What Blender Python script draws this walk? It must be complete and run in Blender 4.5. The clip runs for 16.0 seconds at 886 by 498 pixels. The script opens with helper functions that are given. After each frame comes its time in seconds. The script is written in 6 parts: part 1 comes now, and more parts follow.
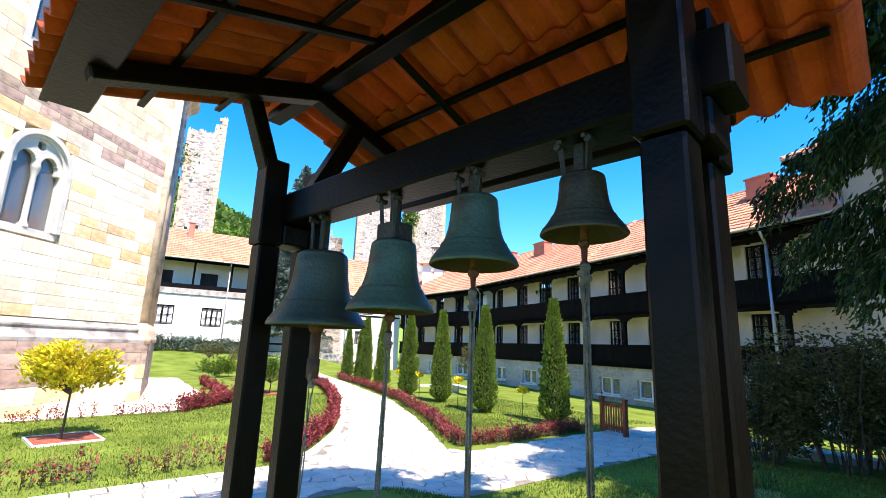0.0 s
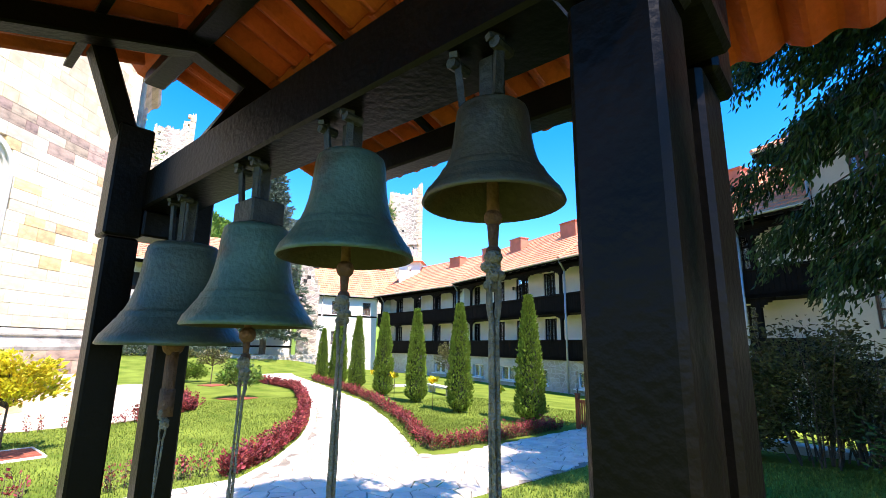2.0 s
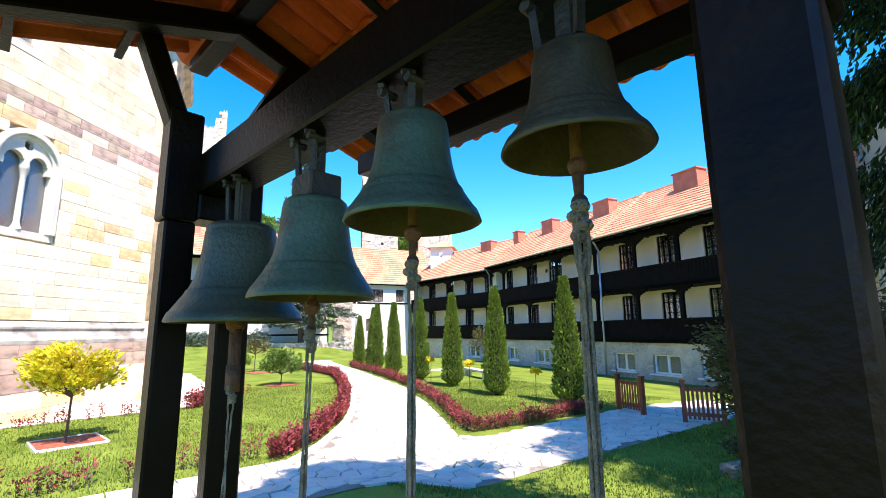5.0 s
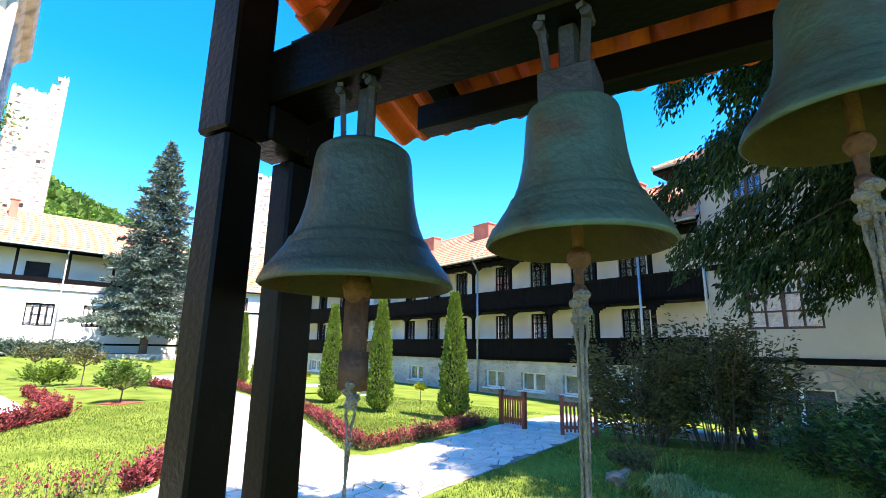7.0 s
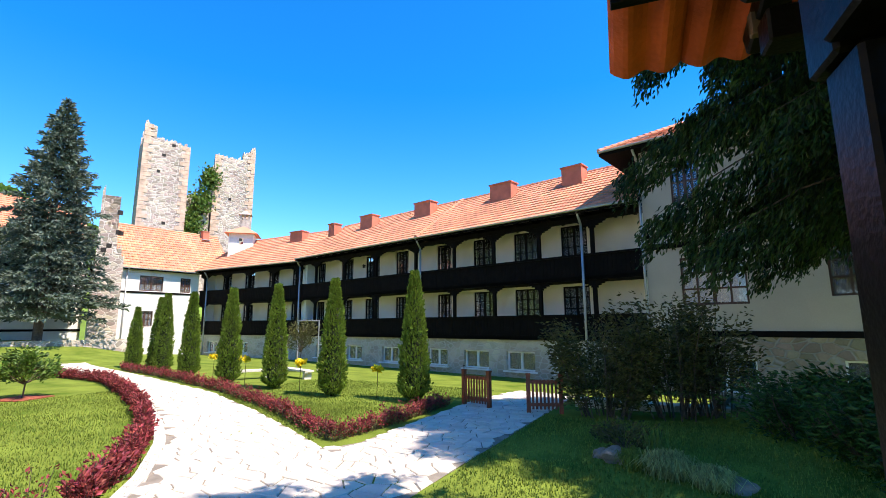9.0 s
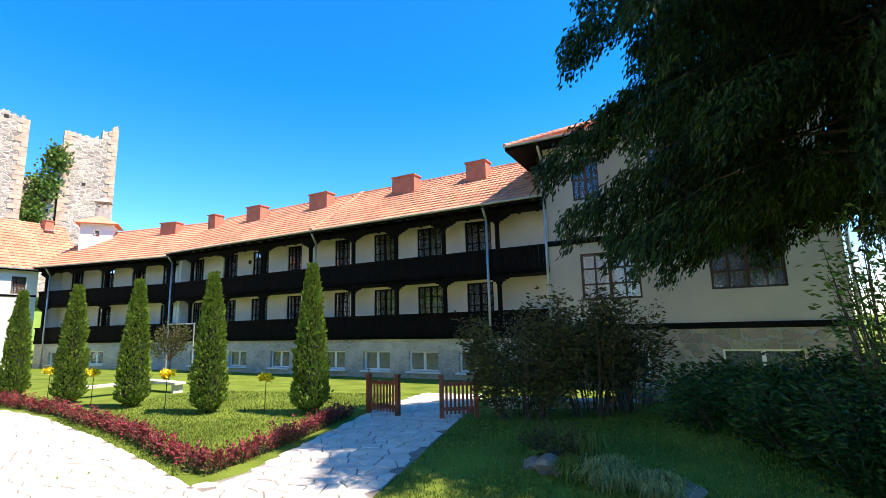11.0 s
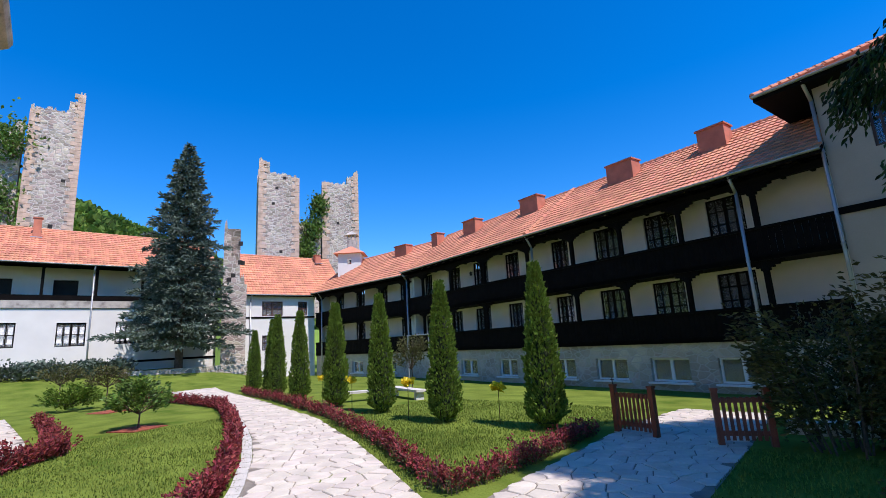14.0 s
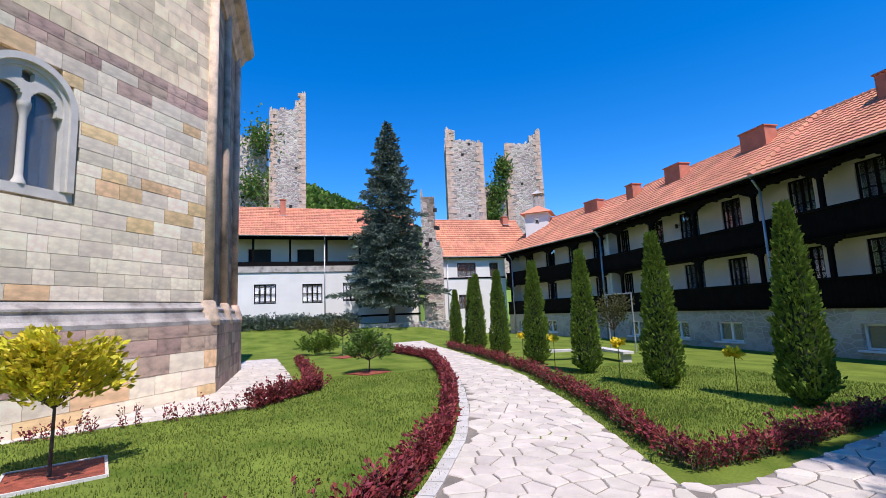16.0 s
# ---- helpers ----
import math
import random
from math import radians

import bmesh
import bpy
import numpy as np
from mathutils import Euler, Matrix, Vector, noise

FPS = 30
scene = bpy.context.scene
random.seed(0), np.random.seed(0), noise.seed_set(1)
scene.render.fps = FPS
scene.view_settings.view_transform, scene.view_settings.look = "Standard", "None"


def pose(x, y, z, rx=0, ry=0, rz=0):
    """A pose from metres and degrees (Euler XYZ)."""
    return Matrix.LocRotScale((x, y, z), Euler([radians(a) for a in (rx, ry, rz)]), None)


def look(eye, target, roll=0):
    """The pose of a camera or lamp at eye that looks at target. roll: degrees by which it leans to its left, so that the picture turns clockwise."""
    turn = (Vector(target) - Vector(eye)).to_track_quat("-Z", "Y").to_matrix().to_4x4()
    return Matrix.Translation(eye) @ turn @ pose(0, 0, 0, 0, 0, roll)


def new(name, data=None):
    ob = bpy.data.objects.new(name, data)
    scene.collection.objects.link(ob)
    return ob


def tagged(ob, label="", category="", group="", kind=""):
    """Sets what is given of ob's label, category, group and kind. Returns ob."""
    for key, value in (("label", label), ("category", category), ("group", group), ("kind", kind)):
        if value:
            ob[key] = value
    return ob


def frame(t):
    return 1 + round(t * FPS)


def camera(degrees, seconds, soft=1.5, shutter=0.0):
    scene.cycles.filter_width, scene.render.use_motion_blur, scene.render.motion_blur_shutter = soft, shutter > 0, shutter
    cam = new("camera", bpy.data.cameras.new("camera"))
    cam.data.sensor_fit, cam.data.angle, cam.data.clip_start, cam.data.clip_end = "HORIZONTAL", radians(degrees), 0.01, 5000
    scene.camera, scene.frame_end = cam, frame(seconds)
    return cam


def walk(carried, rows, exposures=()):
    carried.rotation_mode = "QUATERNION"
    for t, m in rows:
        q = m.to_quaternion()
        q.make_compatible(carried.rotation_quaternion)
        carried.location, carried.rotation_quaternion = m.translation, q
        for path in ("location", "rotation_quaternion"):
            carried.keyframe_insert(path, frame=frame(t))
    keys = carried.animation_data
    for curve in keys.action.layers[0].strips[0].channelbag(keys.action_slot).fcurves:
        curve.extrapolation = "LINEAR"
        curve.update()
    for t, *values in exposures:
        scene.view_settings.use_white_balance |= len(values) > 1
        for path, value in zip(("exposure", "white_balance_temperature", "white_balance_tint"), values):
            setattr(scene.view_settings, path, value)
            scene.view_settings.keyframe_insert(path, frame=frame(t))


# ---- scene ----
cam = camera(86.9, 16.0, soft=0.6)
EXPOSURES = [(0, 1.25, 6650, 20), (2, 1.4, 6650, 20), (3.5, 1.3, 6650, 20), (6, 1.4, 6650, 20), (7.5, 1.95, 6650, 20), (8.5, 1.3, 6650, 20), (9.2, 0.92, 7000, 17), (10, 0.95, 7000, 17), (12.5, 1.15, 7000, 17), (13, 0.75, 6500, 20), (13.5, 0.33, 6100, 22), (14.2, 0.13, 6100, 22), (16, 0.13, 6100, 22)]
PATH = [
    (0, (-0.315, 0.601, 2.133), (-1.813, 1.86, 2.547), 2.1),
    (0.5, (-0.45, 0.789, 2.191), (-1.976, 2.034, 2.538), 0.9),
    (1, (-0.499, 0.904, 2.199), (-1.952, 2.229, 2.564), 0.6),
    (1.5, (-0.493, 1.019, 2.202), (-1.928, 2.356, 2.594), 0.7),
    (2, (-0.489, 1.035, 2.202), (-1.928, 2.363, 2.608), 0.8),
    (2.5, (-0.488, 1.03, 2.198), (-1.971, 2.316, 2.583), 0.5),
    (3, (-0.496, 1.039, 2.201), (-2.018, 2.287, 2.556), -0.1),
    (3.5, (-0.488, 1.028, 2.198), (-2.034, 2.25, 2.536), -0.5),
    (3.7, (-0.484, 1.023, 2.196), (-2.034, 2.241, 2.534), -0.7),
    (5.8, (-0.739, 0.952, 2.152), (-2.211, 2.254, 2.521), -0.2),
    (6, (-0.809, 0.898, 2.15), (-2.214, 2.269, 2.533), -0.1),
    (6.5, (-1.025, 0.796, 2.116), (-2.29, 2.293, 2.513), 0.9),
    (7, (-1.322, 0.752, 2.086), (-2.449, 2.351, 2.5), 0.9),
    (7.5, (-1.575, 0.65, 2.059), (-2.562, 2.339, 2.479), 2.0),
    (8, (-1.866, 0.49, 2.084), (-2.75, 2.245, 2.457), 1.9),
    (8.5, (-2.155, 0.523, 2.08), (-3.044, 2.283, 2.414), 1.5),
    (9, (-2.529, 0.66, 2.154), (-3.389, 2.436, 2.479), -0.2),
    (9.5, (-2.813, 0.782, 2.088), (-3.591, 2.597, 2.401), -0.6),
    (10, (-3.003, 1.07, 2.144), (-3.604, 2.955, 2.433), -0.2),
    (12.5, (-3.819, 2.625, 2.072), (-4.212, 4.552, 2.437), -1.8),
    (13, (-3.972, 2.79, 2.069), (-4.69, 4.615, 2.458), -2.3),
    (13.5, (-4.064, 2.891, 2.036), (-5.067, 4.573, 2.439), -2.5),
    (14, (-4.096, 2.9, 2.034), (-5.326, 4.428, 2.424), -3.3),
    (14.5, (-4.206, 2.837, 2.017), (-5.627, 4.192, 2.398), -3.6),
    (15, (-4.378, 2.824, 2.0), (-5.939, 4.018, 2.371), -3.4),
    (15.5, (-4.569, 2.818, 2.001), (-6.22, 3.899, 2.32), -3.1),
    (16, (-4.742, 2.915, 1.985), (-6.485, 3.86, 2.251), -2.5),
]
walk(cam, [(t, look(eye, target, roll)) for t, eye, target, roll in PATH], EXPOSURES)

# ---- light ----
SUN_TO = Vector((1.0, -0.12, 0.0)).normalized()
SUN_EL = radians(60)
world = bpy.data.worlds.new("sky")
scene.world = world
world.use_nodes = True
wn = world.node_tree.nodes
sky = wn.new("ShaderNodeTexSky")
sky.sky_type = "NISHITA"
sky.sun_disc = False
sky.sun_elevation = SUN_EL
sky.sun_rotation = math.atan2(SUN_TO.x, SUN_TO.y)
sky.altitude = 300
sky.air_density = 1.0
sky.dust_density = 0.0
sky.ozone_density = 5.0
wn["Background"].inputs["Strength"].default_value = 0.185
clear_sky = wn.new("ShaderNodeHueSaturation")
clear_sky.inputs["Saturation"].default_value = 1.38
clear_sky.inputs["Hue"].default_value = 0.503
world.node_tree.links.new(sky.outputs[0], clear_sky.inputs["Color"])
world.node_tree.links.new(clear_sky.outputs[0], wn["Background"].inputs["Color"])
sun_data = bpy.data.lights.new("sun", "SUN")
sun_data.energy = 5.0
sun_data.angle = radians(0.5)
sun_data.color = (1.0, 0.95, 0.86)
sun = new("sun", sun_data)
to_sun = Vector((SUN_TO.x * math.cos(SUN_EL), SUN_TO.y * math.cos(SUN_EL), math.sin(SUN_EL)))
sun.matrix_world = look(to_sun * 60, (0, 0, 0))

# ---- materials ----


def mat(name, base, rough=0.7, vary=0.25, scale=6.0, fine=60.0, bump=0.15, metal=0.0, island=0.0, piece=0.0, second=None, hue=0.0, spec=0.4, trans=0.0):
    """A surface of one colour with blotches, grain and relief; second: a colour for stains."""
    m = bpy.data.materials.new(name)
    m.use_nodes = True
    nt = m.node_tree
    N, L = nt.nodes, nt.links
    bs = N["Principled BSDF"]
    co = N.new("ShaderNodeTexCoord")
    big = N.new("ShaderNodeTexNoise")
    big.inputs["Scale"].default_value, big.inputs["Detail"].default_value = scale, 5
    L.new(co.outputs["Object"], big.inputs["Vector"])
    sm = N.new("ShaderNodeTexNoise")
    sm.inputs["Scale"].default_value, sm.inputs["Detail"].default_value = fine, 3
    L.new(co.outputs["Object"], sm.inputs["Vector"])
    ramp = N.new("ShaderNodeValToRGB")
    ramp.color_ramp.elements[0].position, ramp.color_ramp.elements[1].position = 0.32, 0.68
    dark = [c * (1 - vary) for c in base]
    light = [min(1, c * (1 + vary)) for c in base]
    ramp.color_ramp.elements[0].color = (*(second or dark), 1)
    ramp.color_ramp.elements[1].color = (*light, 1)
    if second:
        e = ramp.color_ramp.elements.new(0.45)
        e.color = (*base, 1)
    L.new(big.outputs["Fac"], ramp.inputs["Fac"])
    hsv = N.new("ShaderNodeHueSaturation")
    L.new(ramp.outputs["Color"], hsv.inputs["Color"])
    mul = N.new("ShaderNodeMath")
    mul.operation = "MULTIPLY_ADD"
    L.new(sm.outputs["Fac"], mul.inputs[0])
    mul.inputs[1].default_value = vary * 1.4
    mul.inputs[2].default_value = 1 - vary * 0.7
    val = mul.outputs[0]
    for amount, node, out in ((island, "ShaderNodeNewGeometry", "Random Per Island"), (piece, "ShaderNodeObjectInfo", "Random")):
        if amount:
            g = N.new(node)
            k = N.new("ShaderNodeMath")
            k.operation = "MULTIPLY_ADD"
            L.new(g.outputs[out], k.inputs[0])
            k.inputs[1].default_value, k.inputs[2].default_value = amount * 2, 1 - amount
            t = N.new("ShaderNodeMath")
            t.operation = "MULTIPLY"
            L.new(val, t.inputs[0])
            L.new(k.outputs[0], t.inputs[1])
            val = t.outputs[0]
            if hue:
                k2 = N.new("ShaderNodeMath")
                k2.operation = "MULTIPLY_ADD"
                w = N.new("ShaderNodeMath")
                w.operation = "FRACT"
                w7 = N.new("ShaderNodeMath")
                w7.operation = "MULTIPLY"
                w7.inputs[1].default_value = 7.31
                L.new(g.outputs[out], w7.inputs[0])
                L.new(w7.outputs[0], w.inputs[0])
                L.new(w.outputs[0], k2.inputs[0])
                k2.inputs[1].default_value, k2.inputs[2].default_value = hue * 2, 0.5 - hue
                L.new(k2.outputs[0], hsv.inputs["Hue"])
    L.new(val, hsv.inputs["Value"])
    L.new(hsv.outputs["Color"], bs.inputs["Base Color"])
    bs.inputs["Roughness"].default_value = rough
    bs.inputs["Metallic"].default_value = metal
    bs.inputs["Specular IOR Level"].default_value = spec
    if bump:
        b = N.new("ShaderNodeBump")
        b.inputs["Strength"].default_value = min(1, bump * 2)
        b.inputs["Distance"].default_value = 0.02
        L.new(sm.outputs["Fac"], b.inputs["Height"])
        L.new(b.outputs["Normal"], bs.inputs["Normal"])
    if trans:
        tr = N.new("ShaderNodeBsdfTranslucent")
        L.new(hsv.outputs["Color"], tr.inputs["Color"])
        mx = N.new("ShaderNodeMixShader")
        mx.inputs[0].default_value = trans
        L.new(bs.outputs[0], mx.inputs[1])
        L.new(tr.outputs[0], mx.inputs[2])
        L.new(mx.outputs[0], N["Material Output"].inputs["Surface"])
    return m


def rubble_mat(name, base, mortar, scale, piece=0.35, bump=0.6):
    """Rubble masonry: stones of many tints in pale mortar."""
    m = mat(name, base, 0.9, 0.25, 0.35, 14, 0.0)
    nt = m.node_tree
    N, L = nt.nodes, nt.links
    bs = N["Principled BSDF"]
    old = bs.inputs["Base Color"].links[0].from_socket
    co = N.new("ShaderNodeTexCoord")
    warp = N.new("ShaderNodeTexNoise")
    warp.inputs["Scale"].default_value = scale * 1.5
    L.new(co.outputs["Object"], warp.inputs["Vector"])
    mixv = N.new("ShaderNodeMix")
    mixv.data_type = "VECTOR"
    mixv.inputs["Factor"].default_value = 0.08
    L.new(co.outputs["Object"], mixv.inputs["A"])
    L.new(warp.outputs["Color"], mixv.inputs["B"])
    sc = N.new("ShaderNodeMapping")
    sc.inputs["Scale"].default_value = (1, 1, 1.7)
    L.new(mixv.outputs["Result"], sc.inputs["Vector"])
    cell = N.new("ShaderNodeTexVoronoi")
    cell.inputs["Scale"].default_value = scale
    edge = N.new("ShaderNodeTexVoronoi")
    edge.feature = "DISTANCE_TO_EDGE"
    edge.inputs["Scale"].default_value = scale
    for v in (cell, edge):
        L.new(sc.outputs["Vector"], v.inputs["Vector"])
    sep = N.new("ShaderNodeSeparateColor")
    L.new(cell.outputs["Color"], sep.inputs[0])
    hs = N.new("ShaderNodeHueSaturation")
    k = N.new("ShaderNodeMath")
    k.operation = "MULTIPLY_ADD"
    k.inputs[1].default_value, k.inputs[2].default_value = piece * 2, 1 - piece
    L.new(sep.outputs[0], k.inputs[0])
    L.new(k.outputs[0], hs.inputs["Value"])
    k2 = N.new("ShaderNodeMath")
    k2.operation = "MULTIPLY_ADD"
    k2.inputs[1].default_value, k2.inputs[2].default_value = 0.06, 0.47
    L.new(sep.outputs[1], k2.inputs[0])
    L.new(k2.outputs[0], hs.inputs["Hue"])
    L.new(old, hs.inputs["Color"])
    rp = N.new("ShaderNodeMapRange")
    rp.inputs["From Min"].default_value, rp.inputs["From Max"].default_value = 0.02, 0.09
    L.new(edge.outputs["Distance"], rp.inputs["Value"])
    mx = N.new("ShaderNodeMix")
    mx.data_type = "RGBA"
    L.new(rp.outputs[0], mx.inputs["Factor"])
    mx.inputs["A"].default_value = (*mortar, 1)
    L.new(hs.outputs[0], mx.inputs["B"])
    L.new(mx.outputs["Result"], bs.inputs["Base Color"])
    b = N.new("ShaderNodeBump")
    b.inputs["Strength"].default_value, b.inputs["Distance"].default_value = bump, 0.06
    L.new(rp.outputs[0], b.inputs["Height"])
    L.new(b.outputs["Normal"], bs.inputs["Normal"])
    return m


def glass_mat(name, tint=(0.9, 0.93, 0.95)):
    m = bpy.data.materials.new(name)
    m.use_nodes = True
    bs = m.node_tree.nodes["Principled BSDF"]
    bs.inputs["Base Color"].default_value = (*tint, 1)
    bs.inputs["Roughness"].default_value = 0.06
    bs.inputs["Specular IOR Level"].default_value = 0.6
    bs.inputs["Transmission Weight"].default_value = 0.92
    return m


M_PLASTER = mat("white_plaster", (0.74, 0.71, 0.64), 0.9, 0.05, 0.7, 30, 0.08)
M_CREAM = mat("cream_plaster", (0.73, 0.66, 0.54), 0.9, 0.06, 0.7, 30, 0.08)
M_TIMBER = mat("black_timber", (0.005, 0.004, 0.0035), 0.75, 0.35, 3, 45, 0.12, spec=0.08)
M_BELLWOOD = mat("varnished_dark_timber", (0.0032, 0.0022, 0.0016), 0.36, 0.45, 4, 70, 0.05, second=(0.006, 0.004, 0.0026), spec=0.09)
M_TILE = mat("terracotta_roof", (0.60, 0.25, 0.14), 0.8, 0.16, 0.5, 18, 0.1, island=0.14, hue=0.008)
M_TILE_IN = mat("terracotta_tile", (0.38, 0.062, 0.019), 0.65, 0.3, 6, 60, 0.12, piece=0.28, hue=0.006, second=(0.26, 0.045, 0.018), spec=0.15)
M_CHIM = mat("salmon_chimney", (0.50, 0.17, 0.10), 0.85, 0.15, 2, 25, 0.1)
M_STONE_O = mat("ochre_ashlar", (0.84, 0.57, 0.29), 0.88, 0.2, 3, 40, 0.22, piece=0.15, hue=0.010)
M_STONE = mat("honey_ashlar", (0.90, 0.76, 0.55), 0.88, 0.14, 3, 40, 0.22, piece=0.2, hue=0.010)
# browner, darker ashlar: the shade on the apse's side is put into its colour
M_SHADED_J = mat("shaded_brown_ashlar_rest", (0.34, 0.25, 0.18), 0.92, 0.28, 2, 26, 0.3, island=0.25, hue=0.02)
M_STONE_J = mat("honey_ashlar_rest", (0.86, 0.67, 0.43), 0.88, 0.18, 3, 40, 0.22, island=0.2, hue=0.010)
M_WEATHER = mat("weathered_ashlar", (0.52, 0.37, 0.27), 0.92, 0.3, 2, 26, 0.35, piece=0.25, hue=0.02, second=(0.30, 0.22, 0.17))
M_MORTAR = mat("lime_mortar", (0.46, 0.38, 0.28), 0.95, 0.12, 3, 50, 0.15)
M_MOULD = mat("grey_moulding_stone", (0.40, 0.36, 0.31), 0.92, 0.3, 2.2, 24, 0.3, second=(0.24, 0.21, 0.18))
M_TRACERY = mat("pale_tracery_stone", (0.62, 0.58, 0.50), 0.85, 0.1, 3, 40, 0.12)
M_RUBBLE = rubble_mat("tower_rubble", (0.42, 0.35, 0.28), (0.58, 0.53, 0.46), 2.2)
M_PLINTH = rubble_mat("plinth_rubble", (0.40, 0.36, 0.29), (0.46, 0.43, 0.37), 2.6, 0.16, 0.3)
M_PLINTH_R = rubble_mat("rough_plinth_rubble", (0.36, 0.28, 0.20), (0.34, 0.30, 0.25), 2.4, 0.3, 0.8)
M_QUOIN = mat("reddish_quoin", (0.47, 0.34, 0.25), 0.9, 0.25, 1.5, 20, 0.3, island=0.2)
M_PAVE = mat("pale_flagstone", (0.58, 0.51, 0.415), 0.82, 0.12, 2.5, 35, 0.18, piece=0.10, hue=0.012)
M_PAVE_J = mat("pale_flagstone_rest", (0.58, 0.51, 0.415), 0.82, 0.12, 2.5, 35, 0.18, island=0.10, hue=0.012)
M_JOINT = mat("paving_joint", (0.22, 0.19, 0.15), 0.95, 0.2, 4, 50, 0.2)
M_KERB = mat("pale_kerb", (0.55, 0.52, 0.46), 0.85, 0.12, 3, 40, 0.15, island=0.08)
M_GRASS = mat("lawn", (0.128, 0.170, 0.026), 0.95, 0.35, 0.9, 22, 0.5, second=(0.078, 0.130, 0.015), spec=0.05)
M_BLADE = mat("grass_blade", (0.155, 0.210, 0.034), 0.7, 0.2, 1.2, 20, 0.0, island=0.35, hue=0.012, spec=0.2, trans=0.3)
M_THUJA = mat("thuja_leaf", (0.125, 0.195, 0.024), 0.75, 0.2, 3, 20, 0.0, island=0.4, hue=0.012, spec=0.2, trans=0.3)
M_SPRUCE = mat("spruce_needle", (0.105, 0.138, 0.100), 0.7, 0.25, 2, 20, 0.0, island=0.45, hue=0.012, spec=0.3)
M_CEDAR = mat("cedar_leaf", (0.032, 0.064, 0.014), 0.5, 0.35, 1.0, 20, 0.0, island=0.75, hue=0.025, spec=0.3, trans=0.25)
M_BARB = mat("barberry_leaf", (0.22, 0.034, 0.034), 0.6, 0.3, 3, 20, 0.0, island=0.5, hue=0.015, spec=0.3, trans=0.2)
M_BARB_G = mat("barberry_green_leaf", (0.10, 0.10, 0.03), 0.6, 0.3, 3, 20, 0.0, island=0.4, hue=0.03, spec=0.3, trans=0.2)
M_YELLOW = mat("golden_leaf", (0.60, 0.52, 0.03), 0.5, 0.25, 3, 20, 0.0, island=0.35, hue=0.02, spec=0.4, trans=0.3)
M_BUSH = mat("dark_bush_leaf", (0.082, 0.078, 0.022), 0.5, 0.3, 2, 20, 0.0, island=0.6, hue=0.03, spec=0.15, trans=0.1)
M_LIGHTLEAF = mat("fresh_leaf", (0.11, 0.19, 0.03), 0.5, 0.3, 2, 20, 0.0, island=0.4, hue=0.02, spec=0.4, trans=0.3)
M_IVY = mat("undergrowth_leaf", (0.038, 0.085, 0.014), 0.45, 0.3, 2, 20, 0.0, island=0.6, hue=0.02, spec=0.3, trans=0.2)
M_BARK = mat("bark", (0.10, 0.07, 0.05), 0.95, 0.4, 8, 40, 0.5)
M_WOOD = mat("red_brown_wood", (0.21, 0.046, 0.020), 0.5, 0.3, 5, 40, 0.12)
M_MULCH = mat("red_gravel", (0.30, 0.075, 0.04), 0.95, 0.4, 8, 55, 0.6)
M_BRONZE = mat("green_bronze", (0.044, 0.056, 0.040), 0.45, 0.35, 7, 90, 0.09, metal=0.3, second=(0.034, 0.032, 0.022), spec=0.3)
M_BRONZE_G = mat("verdigris_bronze", (0.050, 0.082, 0.058), 0.48, 0.35, 8, 90, 0.09, metal=0.25, second=(0.058, 0.044, 0.027), spec=0.3)
M_BRONZE_B = mat("brown_bronze", (0.056, 0.049, 0.032), 0.48, 0.35, 8, 90, 0.09, metal=0.3, second=(0.024, 0.020, 0.014), spec=0.25)
M_BRONZE_IN = mat("rusty_bronze_inside", (0.034, 0.024, 0.017), 0.8, 0.4, 9, 80, 0.12, metal=0.1, second=(0.05, 0.022, 0.011))
M_IRON = mat("dark_iron", (0.045, 0.042, 0.038), 0.6, 0.3, 10, 80, 0.15, metal=0.6)
M_RUST = mat("rusty_iron", (0.11, 0.05, 0.03), 0.8, 0.4, 20, 90, 0.2, metal=0.3)
M_ROPE = mat("grey_rope", (0.20, 0.16, 0.125), 0.95, 0.35, 20, 160, 0.4)
M_ZINC = mat("zinc_pipe", (0.42, 0.43, 0.44), 0.45, 0.1, 2, 30, 0.05, metal=0.5)
M_FASCIA = mat("brown_fascia", (0.085, 0.040, 0.020), 0.6, 0.3, 5, 60, 0.1)
M_GLASS = glass_mat("window_glass")
# near-black that stands in for the shade in rooms and holes
M_SHADE = mat("painted_shade", (0.03, 0.028, 0.025), 0.9, 0.2, 2, 20, 0.0)
M_PVC = mat("white_window_frame", (0.75, 0.75, 0.73), 0.4, 0.04, 2, 30, 0.0)
M_BROWNFR = mat("brown_window_frame", (0.07, 0.03, 0.018), 0.5, 0.3, 4, 40, 0.1)
M_CURTAIN = mat("lace_curtain", (0.6, 0.6, 0.62), 0.9, 0.2, 6, 30, 0.1)
M_HILL = mat("wooded_hill", (0.14, 0.23, 0.035), 0.95, 0.35, 0.05, 0.5, 0.0, island=0.4, hue=0.015, trans=0.2)
M_RED = mat("red_flower", (0.5, 0.02, 0.02), 0.6, 0.2, 5, 30, 0.0)
M_YFLOWER = mat("yellow_flower", (0.80, 0.62, 0.02), 0.5, 0.15, 5, 30, 0.0, island=0.2, trans=0.3)

# ---- builders ----


def box(bm, c, s, m=None):
    """A box with centre c and size s, turned by m."""
    r = bmesh.ops.create_cube(bm, size=1.0)["verts"]
    q = Matrix.LocRotScale(c, None, s)
    bmesh.ops.transform(bm, matrix=(m @ q) if m else q, verts=r)
    return r


def span(bm, lo, hi):
    return box(bm, [(a + b) / 2 for a, b in zip(lo, hi)], [abs(b - a) for a, b in zip(lo, hi)])


